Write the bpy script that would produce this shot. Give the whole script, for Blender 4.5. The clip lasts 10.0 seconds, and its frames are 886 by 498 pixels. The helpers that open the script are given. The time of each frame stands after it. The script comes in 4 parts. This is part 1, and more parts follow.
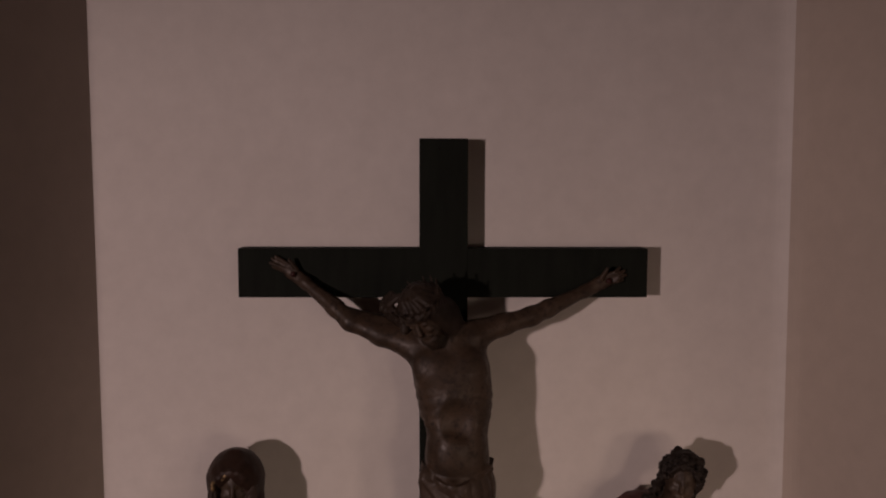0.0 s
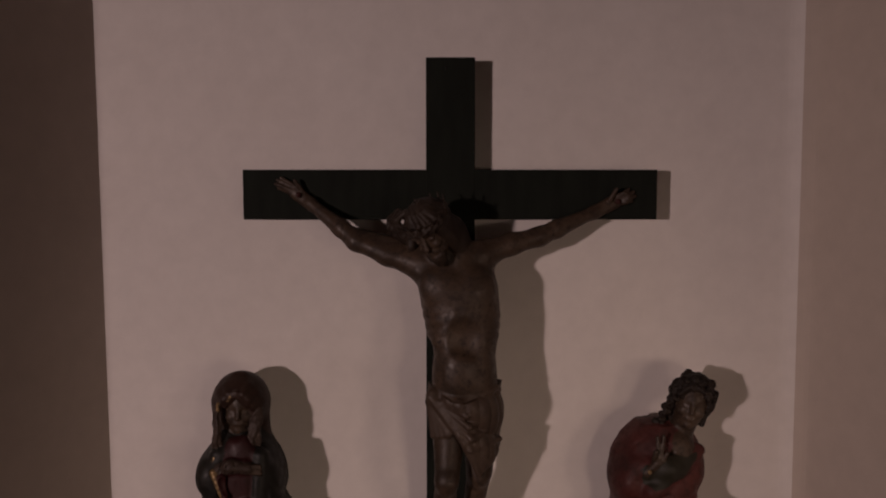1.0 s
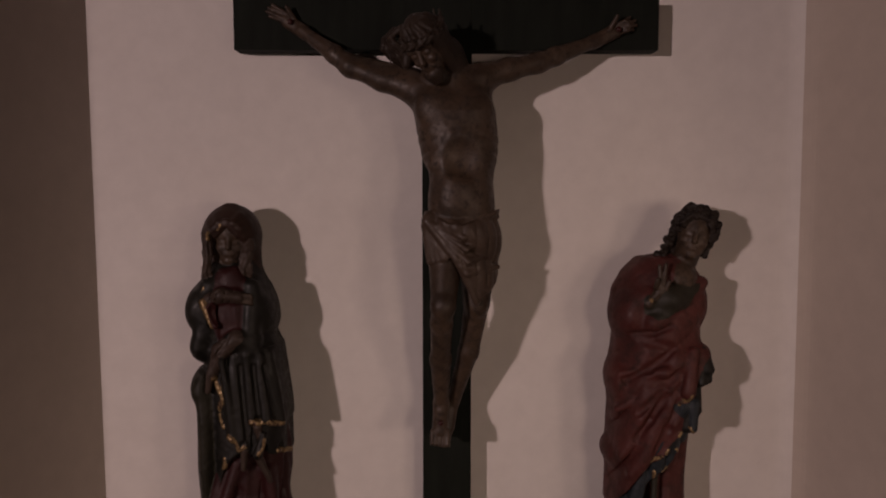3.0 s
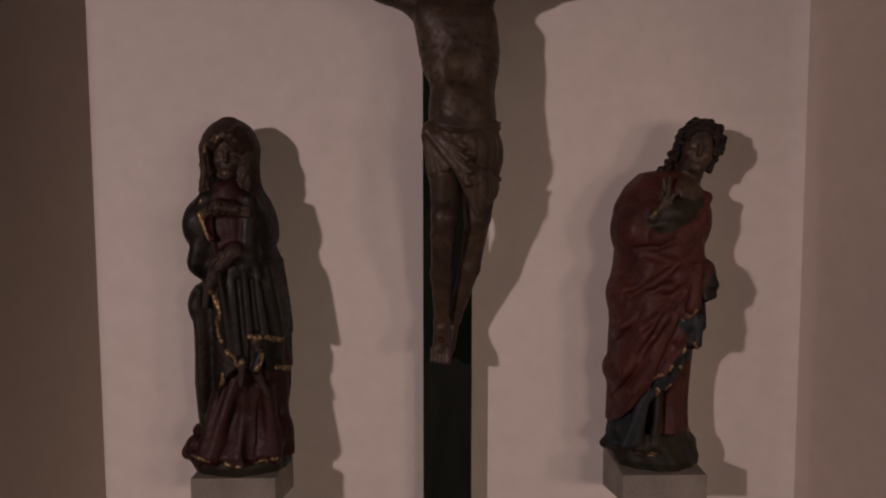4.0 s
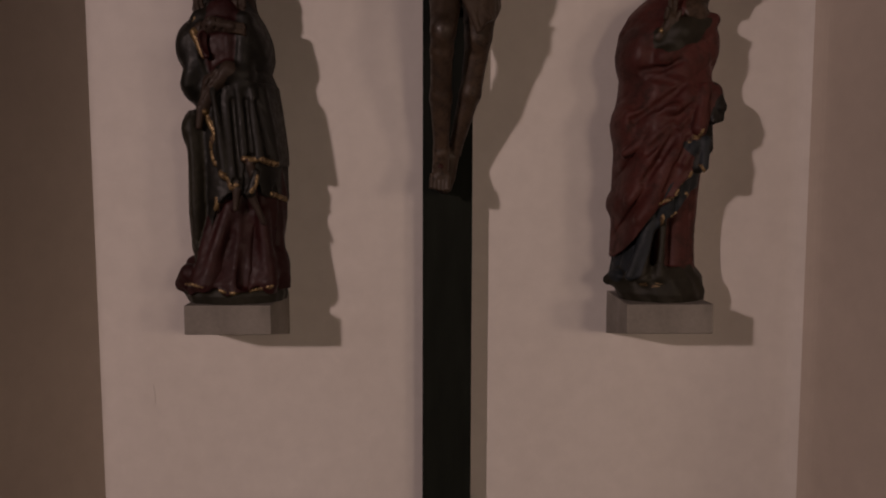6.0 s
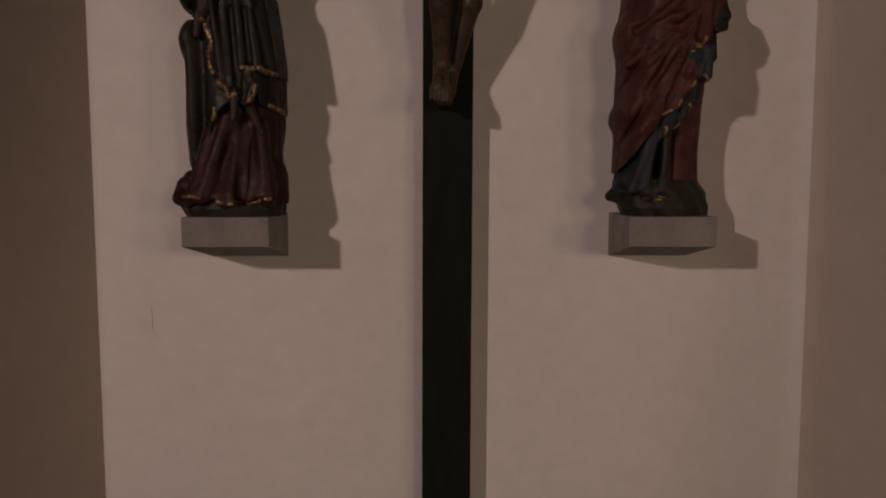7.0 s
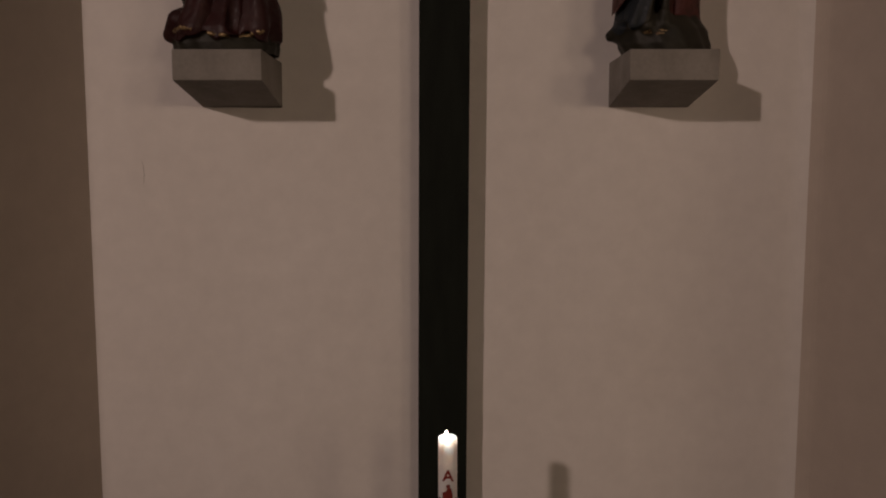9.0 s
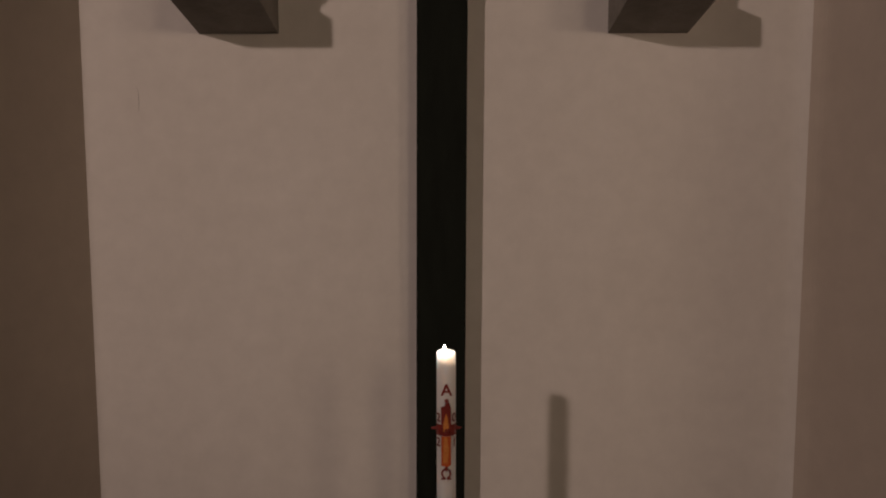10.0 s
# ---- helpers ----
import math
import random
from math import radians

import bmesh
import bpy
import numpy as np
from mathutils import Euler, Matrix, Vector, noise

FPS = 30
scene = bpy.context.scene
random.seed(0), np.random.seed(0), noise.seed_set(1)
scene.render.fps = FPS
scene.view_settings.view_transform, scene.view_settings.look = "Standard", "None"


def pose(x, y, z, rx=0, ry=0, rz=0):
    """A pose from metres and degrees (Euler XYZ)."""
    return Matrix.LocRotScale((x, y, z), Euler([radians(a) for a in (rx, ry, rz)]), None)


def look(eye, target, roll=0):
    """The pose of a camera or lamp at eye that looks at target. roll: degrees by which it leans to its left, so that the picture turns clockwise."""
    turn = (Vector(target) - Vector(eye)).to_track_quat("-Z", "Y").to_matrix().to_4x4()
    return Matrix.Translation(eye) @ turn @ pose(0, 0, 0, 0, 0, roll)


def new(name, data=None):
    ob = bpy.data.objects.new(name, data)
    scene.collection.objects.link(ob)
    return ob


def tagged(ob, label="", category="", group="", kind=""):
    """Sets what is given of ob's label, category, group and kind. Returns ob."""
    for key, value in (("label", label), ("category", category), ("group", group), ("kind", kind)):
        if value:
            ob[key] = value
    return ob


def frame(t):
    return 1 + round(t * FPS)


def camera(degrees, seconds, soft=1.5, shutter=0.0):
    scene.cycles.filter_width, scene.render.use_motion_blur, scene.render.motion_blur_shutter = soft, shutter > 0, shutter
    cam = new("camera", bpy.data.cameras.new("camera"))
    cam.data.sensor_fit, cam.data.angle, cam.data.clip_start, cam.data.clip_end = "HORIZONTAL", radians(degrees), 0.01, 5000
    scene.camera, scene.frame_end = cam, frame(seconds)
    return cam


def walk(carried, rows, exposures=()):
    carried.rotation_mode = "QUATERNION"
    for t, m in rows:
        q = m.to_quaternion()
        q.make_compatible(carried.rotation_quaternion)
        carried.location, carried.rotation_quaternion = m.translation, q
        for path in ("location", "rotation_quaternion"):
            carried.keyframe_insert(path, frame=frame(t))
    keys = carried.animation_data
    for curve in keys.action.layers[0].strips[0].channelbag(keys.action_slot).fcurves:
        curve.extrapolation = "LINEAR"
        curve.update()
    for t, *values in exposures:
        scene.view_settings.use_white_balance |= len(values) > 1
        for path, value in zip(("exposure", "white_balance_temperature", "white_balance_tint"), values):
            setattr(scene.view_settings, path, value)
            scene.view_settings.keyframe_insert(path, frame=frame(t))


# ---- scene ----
cam = camera(58.0, 10.0, 2.0)
PATH = [
    (0, pose(-0.0646, -4.0277, 6.1417, 85.675, 0, -0.834) @ pose(0, 0, 0, 0, 0, -0.183)),
    (0.5, pose(-0.0702, -4.0163, 5.9623, 85.607, 0, -0.538) @ pose(0, 0, 0, 0, 0, -0.251)),
    (1, pose(-0.0738, -4.0115, 5.7683, 85.536, 0, -0.450) @ pose(0, 0, 0, 0, 0, -0.299)),
    (1.5, pose(-0.0757, -4.0050, 5.5719, 85.463, 0, -0.510) @ pose(0, 0, 0, 0, 0, -0.329)),
    (2, pose(-0.0761, -3.9957, 5.3757, 85.388, 0, -0.646) @ pose(0, 0, 0, 0, 0, -0.342)),
    (2.5, pose(-0.0750, -3.9846, 5.1807, 85.311, 0, -0.670) @ pose(0, 0, 0, 0, 0, -0.341)),
    (4, pose(-0.0656, -3.9530, 4.6028, 85.077, 0, -0.457) @ pose(0, 0, 0, 0, 0, -0.275)),
    (4.5, pose(-0.0610, -3.9463, 4.4145, 84.999, 0, -0.354) @ pose(0, 0, 0, 0, 0, -0.239)),
    (5, pose(-0.0558, -3.9401, 4.2195, 84.923, 0, -0.290) @ pose(0, 0, 0, 0, 0, -0.199)),
    (5.5, pose(-0.0504, -3.9346, 4.0248, 84.848, 0, -0.215) @ pose(0, 0, 0, 0, 0, -0.158)),
    (7, pose(-0.0344, -3.9214, 3.4524, 84.639, 0, 0.068) @ pose(0, 0, 0, 0, 0, -0.047)),
    (7.5, pose(-0.0297, -3.9181, 3.2639, 84.576, 0, 0.097) @ pose(0, 0, 0, 0, 0, -0.022)),
    (8, pose(-0.0256, -3.9155, 3.0827, 84.517, 0, 0.081) @ pose(0, 0, 0, 0, 0, -0.005)),
    (8.5, pose(-0.0224, -3.9134, 2.9147, 84.463, 0, 0.076) @ pose(0, 0, 0, 0, 0, 0.001)),
    (9, pose(-0.0201, -3.9119, 2.7477, 84.415, 0, 0.072) @ pose(0, 0, 0, 0, 0, -0.007)),
    (9.5, pose(-0.0190, -3.9110, 2.5747, 84.372, 0, 0.006) @ pose(0, 0, 0, 0, 0, -0.031)),
    (10, pose(-0.0193, -3.9107, 2.4033, 84.336, 0, -0.045) @ pose(0, 0, 0, 0, 0, -0.072)),
]
walk(cam, PATH, [(0, 0.34, 6500, 12), (1, 0.35, 6450, 12), (2.5, 0.43, 6380, 12), (4.5, 0.36, 6420, 11), (5.5, 0.31, 6470, 9.5), (7.5, 0.15, 6610, 4.5), (9, 0.07, 6720, 3), (10, 0.10, 6760, 1.5)])

# ---------------------------------------------------------------- light
world = bpy.data.worlds.new("world")
scene.world = world
world.use_nodes = True
world.node_tree.nodes["Background"].inputs[0].default_value = (0.02, 0.018, 0.016, 1)
world.node_tree.nodes["Background"].inputs[1].default_value = 0.1


def spot(x, y, z, target, watts, size, cone, colour):
    data = bpy.data.lights.new("spot_lamp", "SPOT")
    data.energy, data.shadow_soft_size, data.spot_size, data.spot_blend, data.color = watts, size, radians(cone), 0.8, colour
    ob = new("spot_lamp", data)
    ob.matrix_world = look((x, y, z), target)
    return ob


# the church's own spotlights: one strong on one side, two weak wide ones on the other
spot(-5.9, -9.1, 6.1, (-0.2, 0.0, 3.65), 975, 0.19, 58, (1.0, 0.732, 0.69))
spot(6.3, -9.1, 4.5, (0.9, 0.0, 2.7), 225, 0.72, 42, (1.0, 0.720, 0.560))
spot(3.2, -9.1, 4.5, (0.8, 0.0, 2.7), 240, 0.72, 42, (1.0, 0.720, 0.560))


# ---------------------------------------------------------------- materials
def nodes_of(name):
    m = bpy.data.materials.new(name)
    m.use_nodes = True
    nt = m.node_tree
    return m, nt, nt.nodes["Principled BSDF"]


def noise_node(nt, scale, detail=6.0, rough=0.6, stretch=(1, 1, 1)):
    tc = nt.nodes.new("ShaderNodeTexCoord")
    mp = nt.nodes.new("ShaderNodeMapping")
    mp.inputs["Scale"].default_value = stretch
    n = nt.nodes.new("ShaderNodeTexNoise")
    n.inputs["Scale"].default_value, n.inputs["Detail"].default_value, n.inputs["Roughness"].default_value = scale, detail, rough
    nt.links.new(tc.outputs["Object"], mp.inputs["Vector"])
    nt.links.new(mp.outputs["Vector"], n.inputs["Vector"])
    return n


def ramp(nt, fac, a, b, lo=0.3, hi=0.7):
    r = nt.nodes.new("ShaderNodeValToRGB")
    r.color_ramp.elements[0].position, r.color_ramp.elements[0].color = lo, (*a, 1)
    r.color_ramp.elements[1].position, r.color_ramp.elements[1].color = hi, (*b, 1)
    nt.links.new(fac, r.inputs["Fac"])
    return r


def mixed(nt, fac, a, b, kind="MIX"):
    mx = nt.nodes.new("ShaderNodeMix")
    mx.data_type, mx.blend_type = "RGBA", kind
    for value, socket in ((fac, mx.inputs[0]), (a, mx.inputs[6]), (b, mx.inputs[7])):
        if isinstance(value, (int, float)):
            socket.default_value = value
        elif isinstance(value, tuple):
            socket.default_value = (*value, 1)
        else:
            nt.links.new(value, socket)
    return mx.outputs[2]


def bumped(nt, bsdf, height, strength, distance):
    b = nt.nodes.new("ShaderNodeBump")
    b.inputs["Strength"].default_value, b.inputs["Distance"].default_value = strength, distance
    nt.links.new(height, b.inputs["Height"])
    nt.links.new(b.outputs["Normal"], bsdf.inputs["Normal"])


def surface(name, dark, light, scale, rough=0.7, fine=60.0, bump=0.3, depth=0.002, metal=0.0, soft=1.0, gloss=0.3, worn=None, worn_at=(0.6, 0.7), stretch=(1, 1, 1)):
    """Two-scale mottled surface; worn: a colour that shows through in patches."""
    m, nt, b = nodes_of(name)
    big = noise_node(nt, scale, 5, 0.6, stretch)
    small = noise_node(nt, fine, 4, 0.6, stretch)
    base = ramp(nt, big.outputs["Fac"], dark, light).outputs["Color"]
    grain = ramp(nt, small.outputs["Fac"], (1 - 0.18 * soft,) * 3, (1 + 0.12 * soft,) * 3, 0.25, 0.75).outputs["Color"]
    col = mixed(nt, 1.0, base, grain, "MULTIPLY")
    if worn:
        patch = noise_node(nt, scale * 4.3, 6, 0.7, stretch)
        k = ramp(nt, patch.outputs["Fac"], (0, 0, 0), (1, 1, 1), *worn_at).outputs["Color"]
        col = mixed(nt, k, col, worn)
        sheen = ramp(nt, patch.outputs["Fac"], (rough - 0.07,) * 3, (rough + 0.2,) * 3, 0.38, 0.66).outputs["Color"]
        nt.links.new(sheen, b.inputs["Roughness"])
    nt.links.new(col, b.inputs["Base Color"])
    b.inputs["Roughness"].default_value, b.inputs["Metallic"].default_value = rough, metal
    b.inputs["Specular IOR Level"].default_value = gloss
    bumped(nt, b, small.outputs["Fac"], bump, depth)
    return m


PLASTER = surface("white_plaster", (0.74, 0.70, 0.66), (0.79, 0.755, 0.72), 0.9, 0.9, 9, 0.25, 0.002, soft=0.3)
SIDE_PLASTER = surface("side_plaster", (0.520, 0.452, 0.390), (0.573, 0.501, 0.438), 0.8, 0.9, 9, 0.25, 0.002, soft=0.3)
# unseen ceiling and nave walls, dark so that little light bounces back
DARK_CEILING = surface("unseen_dark_ceiling", (0.10, 0.07, 0.05), (0.16, 0.11, 0.08), 0.7, 0.7, 30)
NAVE = surface("unseen_dark_wall", (0.16, 0.12, 0.10), (0.24, 0.18, 0.15), 1.2, 0.9, 30)
# unseen floor, very dark to keep bounce light off the corbel undersides
DARK_FLOOR = surface("unseen_dark_floor", (0.0500, 0.0450, 0.0400), (0.0800, 0.0725, 0.0650), 1.4, 0.5, 40)
BLACK_WOOD = surface("black_stained_wood", (0.0085, 0.0105, 0.0080), (0.0135, 0.0165, 0.0125), 3, 0.75, 70, 0.25, 0.001, gloss=0.12, stretch=(6, 6, 1))
STONE = surface("grey_sandstone", (0.1976, 0.1818, 0.1620), (0.2846, 0.2649, 0.2372), 6, 0.9, 55, 0.5, 0.002, soft=0.5)
SKIN = surface("aged_carved_skin", (0.0280, 0.0178, 0.0112), (0.0810, 0.0530, 0.0345), 7, 0.46, 80, 0.35, 0.002, gloss=0.36, worn=(0.0232, 0.0146, 0.0095), worn_at=(0.5, 0.66))
BROWN_HAIR = surface("brown_carved_hair", (0.0170, 0.0110, 0.0074), (0.0360, 0.0235, 0.0155), 12, 0.55, 70, 0.6, 0.003)
HAIR = surface("dark_brown_carved_hair", (0.0095, 0.0060, 0.0043), (0.0194, 0.0121, 0.0082), 12, 0.6, 70, 0.6, 0.003)
CLOTH = surface("grey_brown_loincloth", (0.0430, 0.0278, 0.0190), (0.0740, 0.0510, 0.0360), 8, 0.48, 70, 0.35, 0.002, gloss=0.36, worn=(0.0383, 0.0251, 0.0161))
BLUE = surface("blackened_blue_green_paint", (0.0040, 0.0041, 0.0031), (0.0113, 0.0102, 0.0073), 6, 0.5, 70, 0.4, 0.002, gloss=0.34, worn=(0.0147, 0.0106, 0.0059), worn_at=(0.56, 0.78))
RED = surface("dull_red_paint", (0.0460, 0.0130, 0.0112), (0.1000, 0.0285, 0.0235), 3.2, 0.54, 70, 0.35, 0.002, gloss=0.28, worn=(0.0300, 0.0150, 0.0118), worn_at=(0.5, 0.72))
WINE = surface("dark_wine_red_paint", (0.0191, 0.0036, 0.0040), (0.0385, 0.0082, 0.0077), 7, 0.52, 70, 0.35, 0.002, worn=(0.0312, 0.0142, 0.0113), worn_at=(0.56, 0.78), gloss=0.32)
LINING = surface("dull_blue_lining", (0.0105, 0.0142, 0.0186), (0.0200, 0.0262, 0.0320), 9, 0.55, 70, 0.35, 0.002, worn=(0.0078, 0.0071, 0.0070))
VEIL = surface("dark_umber_veil", (0.0200, 0.0100, 0.0068), (0.0420, 0.0220, 0.0145), 8, 0.52, 70, 0.4, 0.002, gloss=0.3)
LINEN = surface("grey_linen_paint", (0.0300, 0.0192, 0.0145), (0.0600, 0.0420, 0.0320), 10, 0.5, 70, 0.4, 0.002, worn=(0.0275, 0.0152, 0.0117))
GREEN = surface("dark_green_paint", (0.0120, 0.0112, 0.0068), (0.0250, 0.0222, 0.0140), 8, 0.55, 70, 0.4, 0.002)
GOLD = surface("worn_gilding", (0.19, 0.125, 0.055), (0.36, 0.26, 0.135), 9, 0.40, 70, 0.4, 0.0015, 0.45, worn=(0.05, 0.026, 0.018), worn_at=(0.50, 0.60))
BLOOD = surface("dark_red_wound_paint", (0.0270, 0.0054, 0.0045), (0.0450, 0.0090, 0.0072), 20, 0.45)
IRON = surface("dark_wrought_iron", (0.02, 0.019, 0.018), (0.04, 0.037, 0.034), 14, 0.45, 90, 0.4, 0.001, 0.8)
RED_WAX = surface("dark_red_wax", (0.17, 0.026, 0.022), (0.25, 0.040, 0.032), 40, 0.4, 150, 0.1, 0.0005)
ORANGE_WAX = surface("orange_wax", (0.46, 0.085, 0.028), (0.56, 0.13, 0.04), 30, 0.4, 150, 0.1, 0.0005)
YELLOW_WAX = surface("amber_wax", (0.54, 0.18, 0.045), (0.66, 0.27, 0.075), 30, 0.4, 150, 0.1, 0.0005)

WAX, nt, b = nodes_of("ivory_candle_wax")
b.inputs["Base Color"].default_value = (0.88, 0.855, 0.835, 1)
b.inputs["Roughness"].default_value = 0.42
b.inputs["Subsurface Weight"].default_value = 1.0
b.inputs["Subsurface Radius"].default_value = (0.13, 0.11, 0.10)
b.inputs["Subsurface Scale"].default_value = 0.9
wax_noise = noise_node(nt, 45, 3)
bumped(nt, b, wax_noise.outputs["Fac"], 0.12, 0.001)

FLAME, nt, b = nodes_of("candle_flame")
b.inputs["Base Color"].default_value = (1, 0.8, 0.5, 1)
b.inputs["Emission Color"].default_value = (1.0, 0.86, 0.78, 1)
b.inputs["Emission Strength"].default_value = 120


# ---------------------------------------------------------------- mesh helpers
def finish(ob, smooth=False):
    if smooth:
        ob.data.polygons.foreach_set("use_smooth", [True] * len(ob.data.polygons))
    return ob


def part(name, bm, material, parent=None, label="", smooth=False):
    me = bpy.data.meshes.new(name)
    bmesh.ops.recalc_face_normals(bm, faces=bm.faces)
    bm.to_mesh(me)
    bm.free()
    me.materials.append(material)
    ob = new(name, me)
    ob.parent = parent
    if label:
        tagged(ob, label)
    return finish(ob, smooth)


def empty(name, x, y, z):
    ob = new(name)
    ob.location = (x, y, z)
    ob.empty_display_size = 0.1
    return ob


def block(a, b, bevel=0.0, segments=2, shift=(0, 0, 0)):
    """A box between two corners, with bevelled edges."""
    bm = bmesh.new()
    bmesh.ops.create_cube(bm, size=1)
    a, b = Vector(a) - Vector(shift), Vector(b) - Vector(shift)
    bm.transform(Matrix.Translation((a + b) / 2) @ Matrix.Diagonal((*(b - a), 1)))
    if bevel:
        bmesh.ops.bevel(bm, geom=bm.edges[:], offset=bevel, segments=segments, affect="EDGES", profile=0.6)
    return bm


def turned(profile, segments=32):
    """A solid of revolution about z from (radius, height) pairs."""
    bm = bmesh.new()
    rings = []
    for r, z in profile:
        rings.append([bm.verts.new((r * math.cos(2 * math.pi * i / segments), r * math.sin(2 * math.pi * i / segments), z)) for i in range(segments)])
    for lower, upper in zip(rings, rings[1:]):
        for i in range(segments):
            bm.faces.new((lower[i], lower[(i + 1) % segments], upper[(i + 1) % segments], upper[i]))
    bm.faces.new(rings[0][::-1])
    bm.faces.new(rings[-1])
    return bm


# ---------------------------------------------------------------- the room
def slab(name, line, height, thick, material, label):
    """An upright wall over a plan line; the room lies on the side away from its thickness."""
    line = [Vector((x, y, 0)) for x, y in line]
    n = [Vector((-(b - a).y, (b - a).x, 0)).normalized() for a, b in zip(line, line[1:])]
    out = [p + thick * (n[max(i - 1, 0)] + n[min(i, len(n) - 1)]).normalized() for i, p in enumerate(line)]
    bm = bmesh.new()
    rows = [[bm.verts.new(p + Vector((0, 0, z))) for p in pts] for pts in (line, out) for z in (0, height)]
    for i in range(len(line) - 1):
        for a, b in ((0, 1), (1, 3), (3, 2), (2, 0)):
            bm.faces.new((rows[a][i], rows[a][i + 1], rows[b][i + 1], rows[b][i]))
    for i in (0, -1):
        bm.faces.new((rows[0][i], rows[1][i], rows[3][i], rows[2][i]))
    return tagged(part(name, bm, material), label, "wall", kind="structure")


HIGH = 8.6
LX, RX = -1.752, 1.755
lx2, ly2 = LX - 2.4 * math.cos(radians(65)), -2.4 * math.sin(radians(65))
rx2, ry2 = RX + 2.4 * math.cos(radians(72)), -2.4 * math.sin(radians(72))
bend = [(RX - 0.10 + 0.15 * math.sin(a), -0.15 * (1 - math.cos(a))) for a in [radians(72) * i / 8 for i in range(9)]]
slab("wall_chancel", [(LX - 0.002, 0)] + bend[:5], HIGH, 0.3, PLASTER, "plain white plastered end wall behind the cross")
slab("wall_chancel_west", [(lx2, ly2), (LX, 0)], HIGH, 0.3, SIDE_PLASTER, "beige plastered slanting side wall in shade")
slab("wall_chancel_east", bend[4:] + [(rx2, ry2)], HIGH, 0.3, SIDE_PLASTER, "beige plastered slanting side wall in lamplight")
# out-of-view walls added to close the room; their dark colour limits bounce light
slab("wall_arch_west", ((-8, ly2), (lx2, ly2)), HIGH, 0.3, NAVE, "unseen dark wall added beside the chancel")
slab("wall_arch_east", ((rx2, ry2), (8, ry2)), HIGH, 0.3, NAVE, "unseen dark wall added beside the chancel")
slab("wall_west", ((-8, -15), (-8, ly2)), HIGH, 0.3, NAVE, "unseen dark side wall added to close the nave")
slab("wall_east", ((8, ry2), (8, -15)), HIGH, 0.3, NAVE, "unseen dark side wall added to close the nave")
slab("wall_back", ((8, -15), (-8, -15)), HIGH, 0.3, NAVE, "unseen dark back wall added to close the nave")


def crack(x, z, length, width):
    """A fine dark crack in the plaster, wandering downwards."""
    rnd = random.Random(3)
    bm = bmesh.new()
    rows = []
    for i in range(13):
        u = i / 12
        w = width * math.sin(math.pi * min(max(u, 0.06), 0.94))
        cx = x + 0.008 * math.sin(3 * u) + 0.003 * (rnd.random() - 0.5)
        rows.append([bm.verts.new((cx + s * w / 2, y, z - length * u)) for s, y in ((-1, 0.001), (-1, -0.0012), (1, -0.0012), (1, 0.001))])
    for a, b in zip(rows, rows[1:]):
        for k in range(4):
            bm.faces.new((a[k], a[(k + 1) % 4], b[(k + 1) % 4], b[k]))
    bm.faces.new(rows[0])
    bm.faces.new(rows[-1])
    return part("crack", bm, STONE, bpy.data.objects["wall_chancel"], "hairline crack in the plaster")


crack(-1.490, 2.800, 0.12, 0.0015)
# floor out of view, added dark to limit light from below
tagged(part("floor", block((-8.4, -15.4, -0.3), (8.4, 0.4, 0.0)), DARK_FLOOR), "unseen dark floor added under the room", "floor", kind="structure")
# ceiling out of view, added dark to hold the ambient light down
tagged(part("ceiling", block((-8.4, -15.4, HIGH), (8.4, 0.4, HIGH + 0.3)), DARK_CEILING), "unseen dark ceiling added over the room", "ceiling", kind="structure")


# ---------------------------------------------------------------- the cross
def cross():
    ob = tagged(empty("wall_cross", 0, 0, 0), "tall black-stained wooden cross fixed flat to the wall", "cross")
    part("post", block((-0.118, -0.124, 0.0), (0.118, 0.0, 6.384), 0.004), BLACK_WOOD, ob)
    part("crossbeam", block((-1.002, -0.1225, 5.609), (1.002, -0.0005, 5.850), 0.004), BLACK_WOOD, ob)
    pin = part("nail", turned([(0.003, -0.018), (0.0035, -0.002), (0.006, 0.0), (0.006, 0.004)], 10), IRON, ob, "small pale nail head near the top")
    pin.matrix_world = pose(-0.022, -0.126, 6.34, 0, 0, 0)
    ob.matrix_world = pose(-0.0345, 0, 0, 0.15, 0.286, 0)
    return ob


cross()


# ---------------------------------------------------------------- corbels
def corbel(x0, x1, label):
    cx = (x0 + x1) / 2
    ob = empty("corbel", cx, 0, 3.05)
    bm = bmesh.new()
    side = [(0.0, 3.052), (-0.438, 3.134), (-0.438, 3.265), (0.0, 3.265)]
    a = [bm.verts.new((x0 - cx, y, z - 3.05)) for y, z in side]
    b = [bm.verts.new((x1 - cx, y, z - 3.05)) for y, z in side]
    bm.faces.new(a)
    bm.faces.new(b[::-1])
    for i in range(4):
        bm.faces.new((a[i], b[i], b[(i + 1) % 4], a[(i + 1) % 4]))
    bmesh.ops.bevel(bm, geom=bm.edges[:], offset=0.005, segments=2, affect="EDGES", profile=0.6)
    bm.normal_update()
    ob = part("corbel", bm, STONE)
    ob.location = (cx, 0, 3.05)
    return tagged(ob, label, "corbel", "statue corbels")


corbel(-1.184, -0.800, "grey sandstone wall corbel under the hooded woman")
corbel(0.774, 1.158, "grey sandstone wall corbel under the red-robed man")


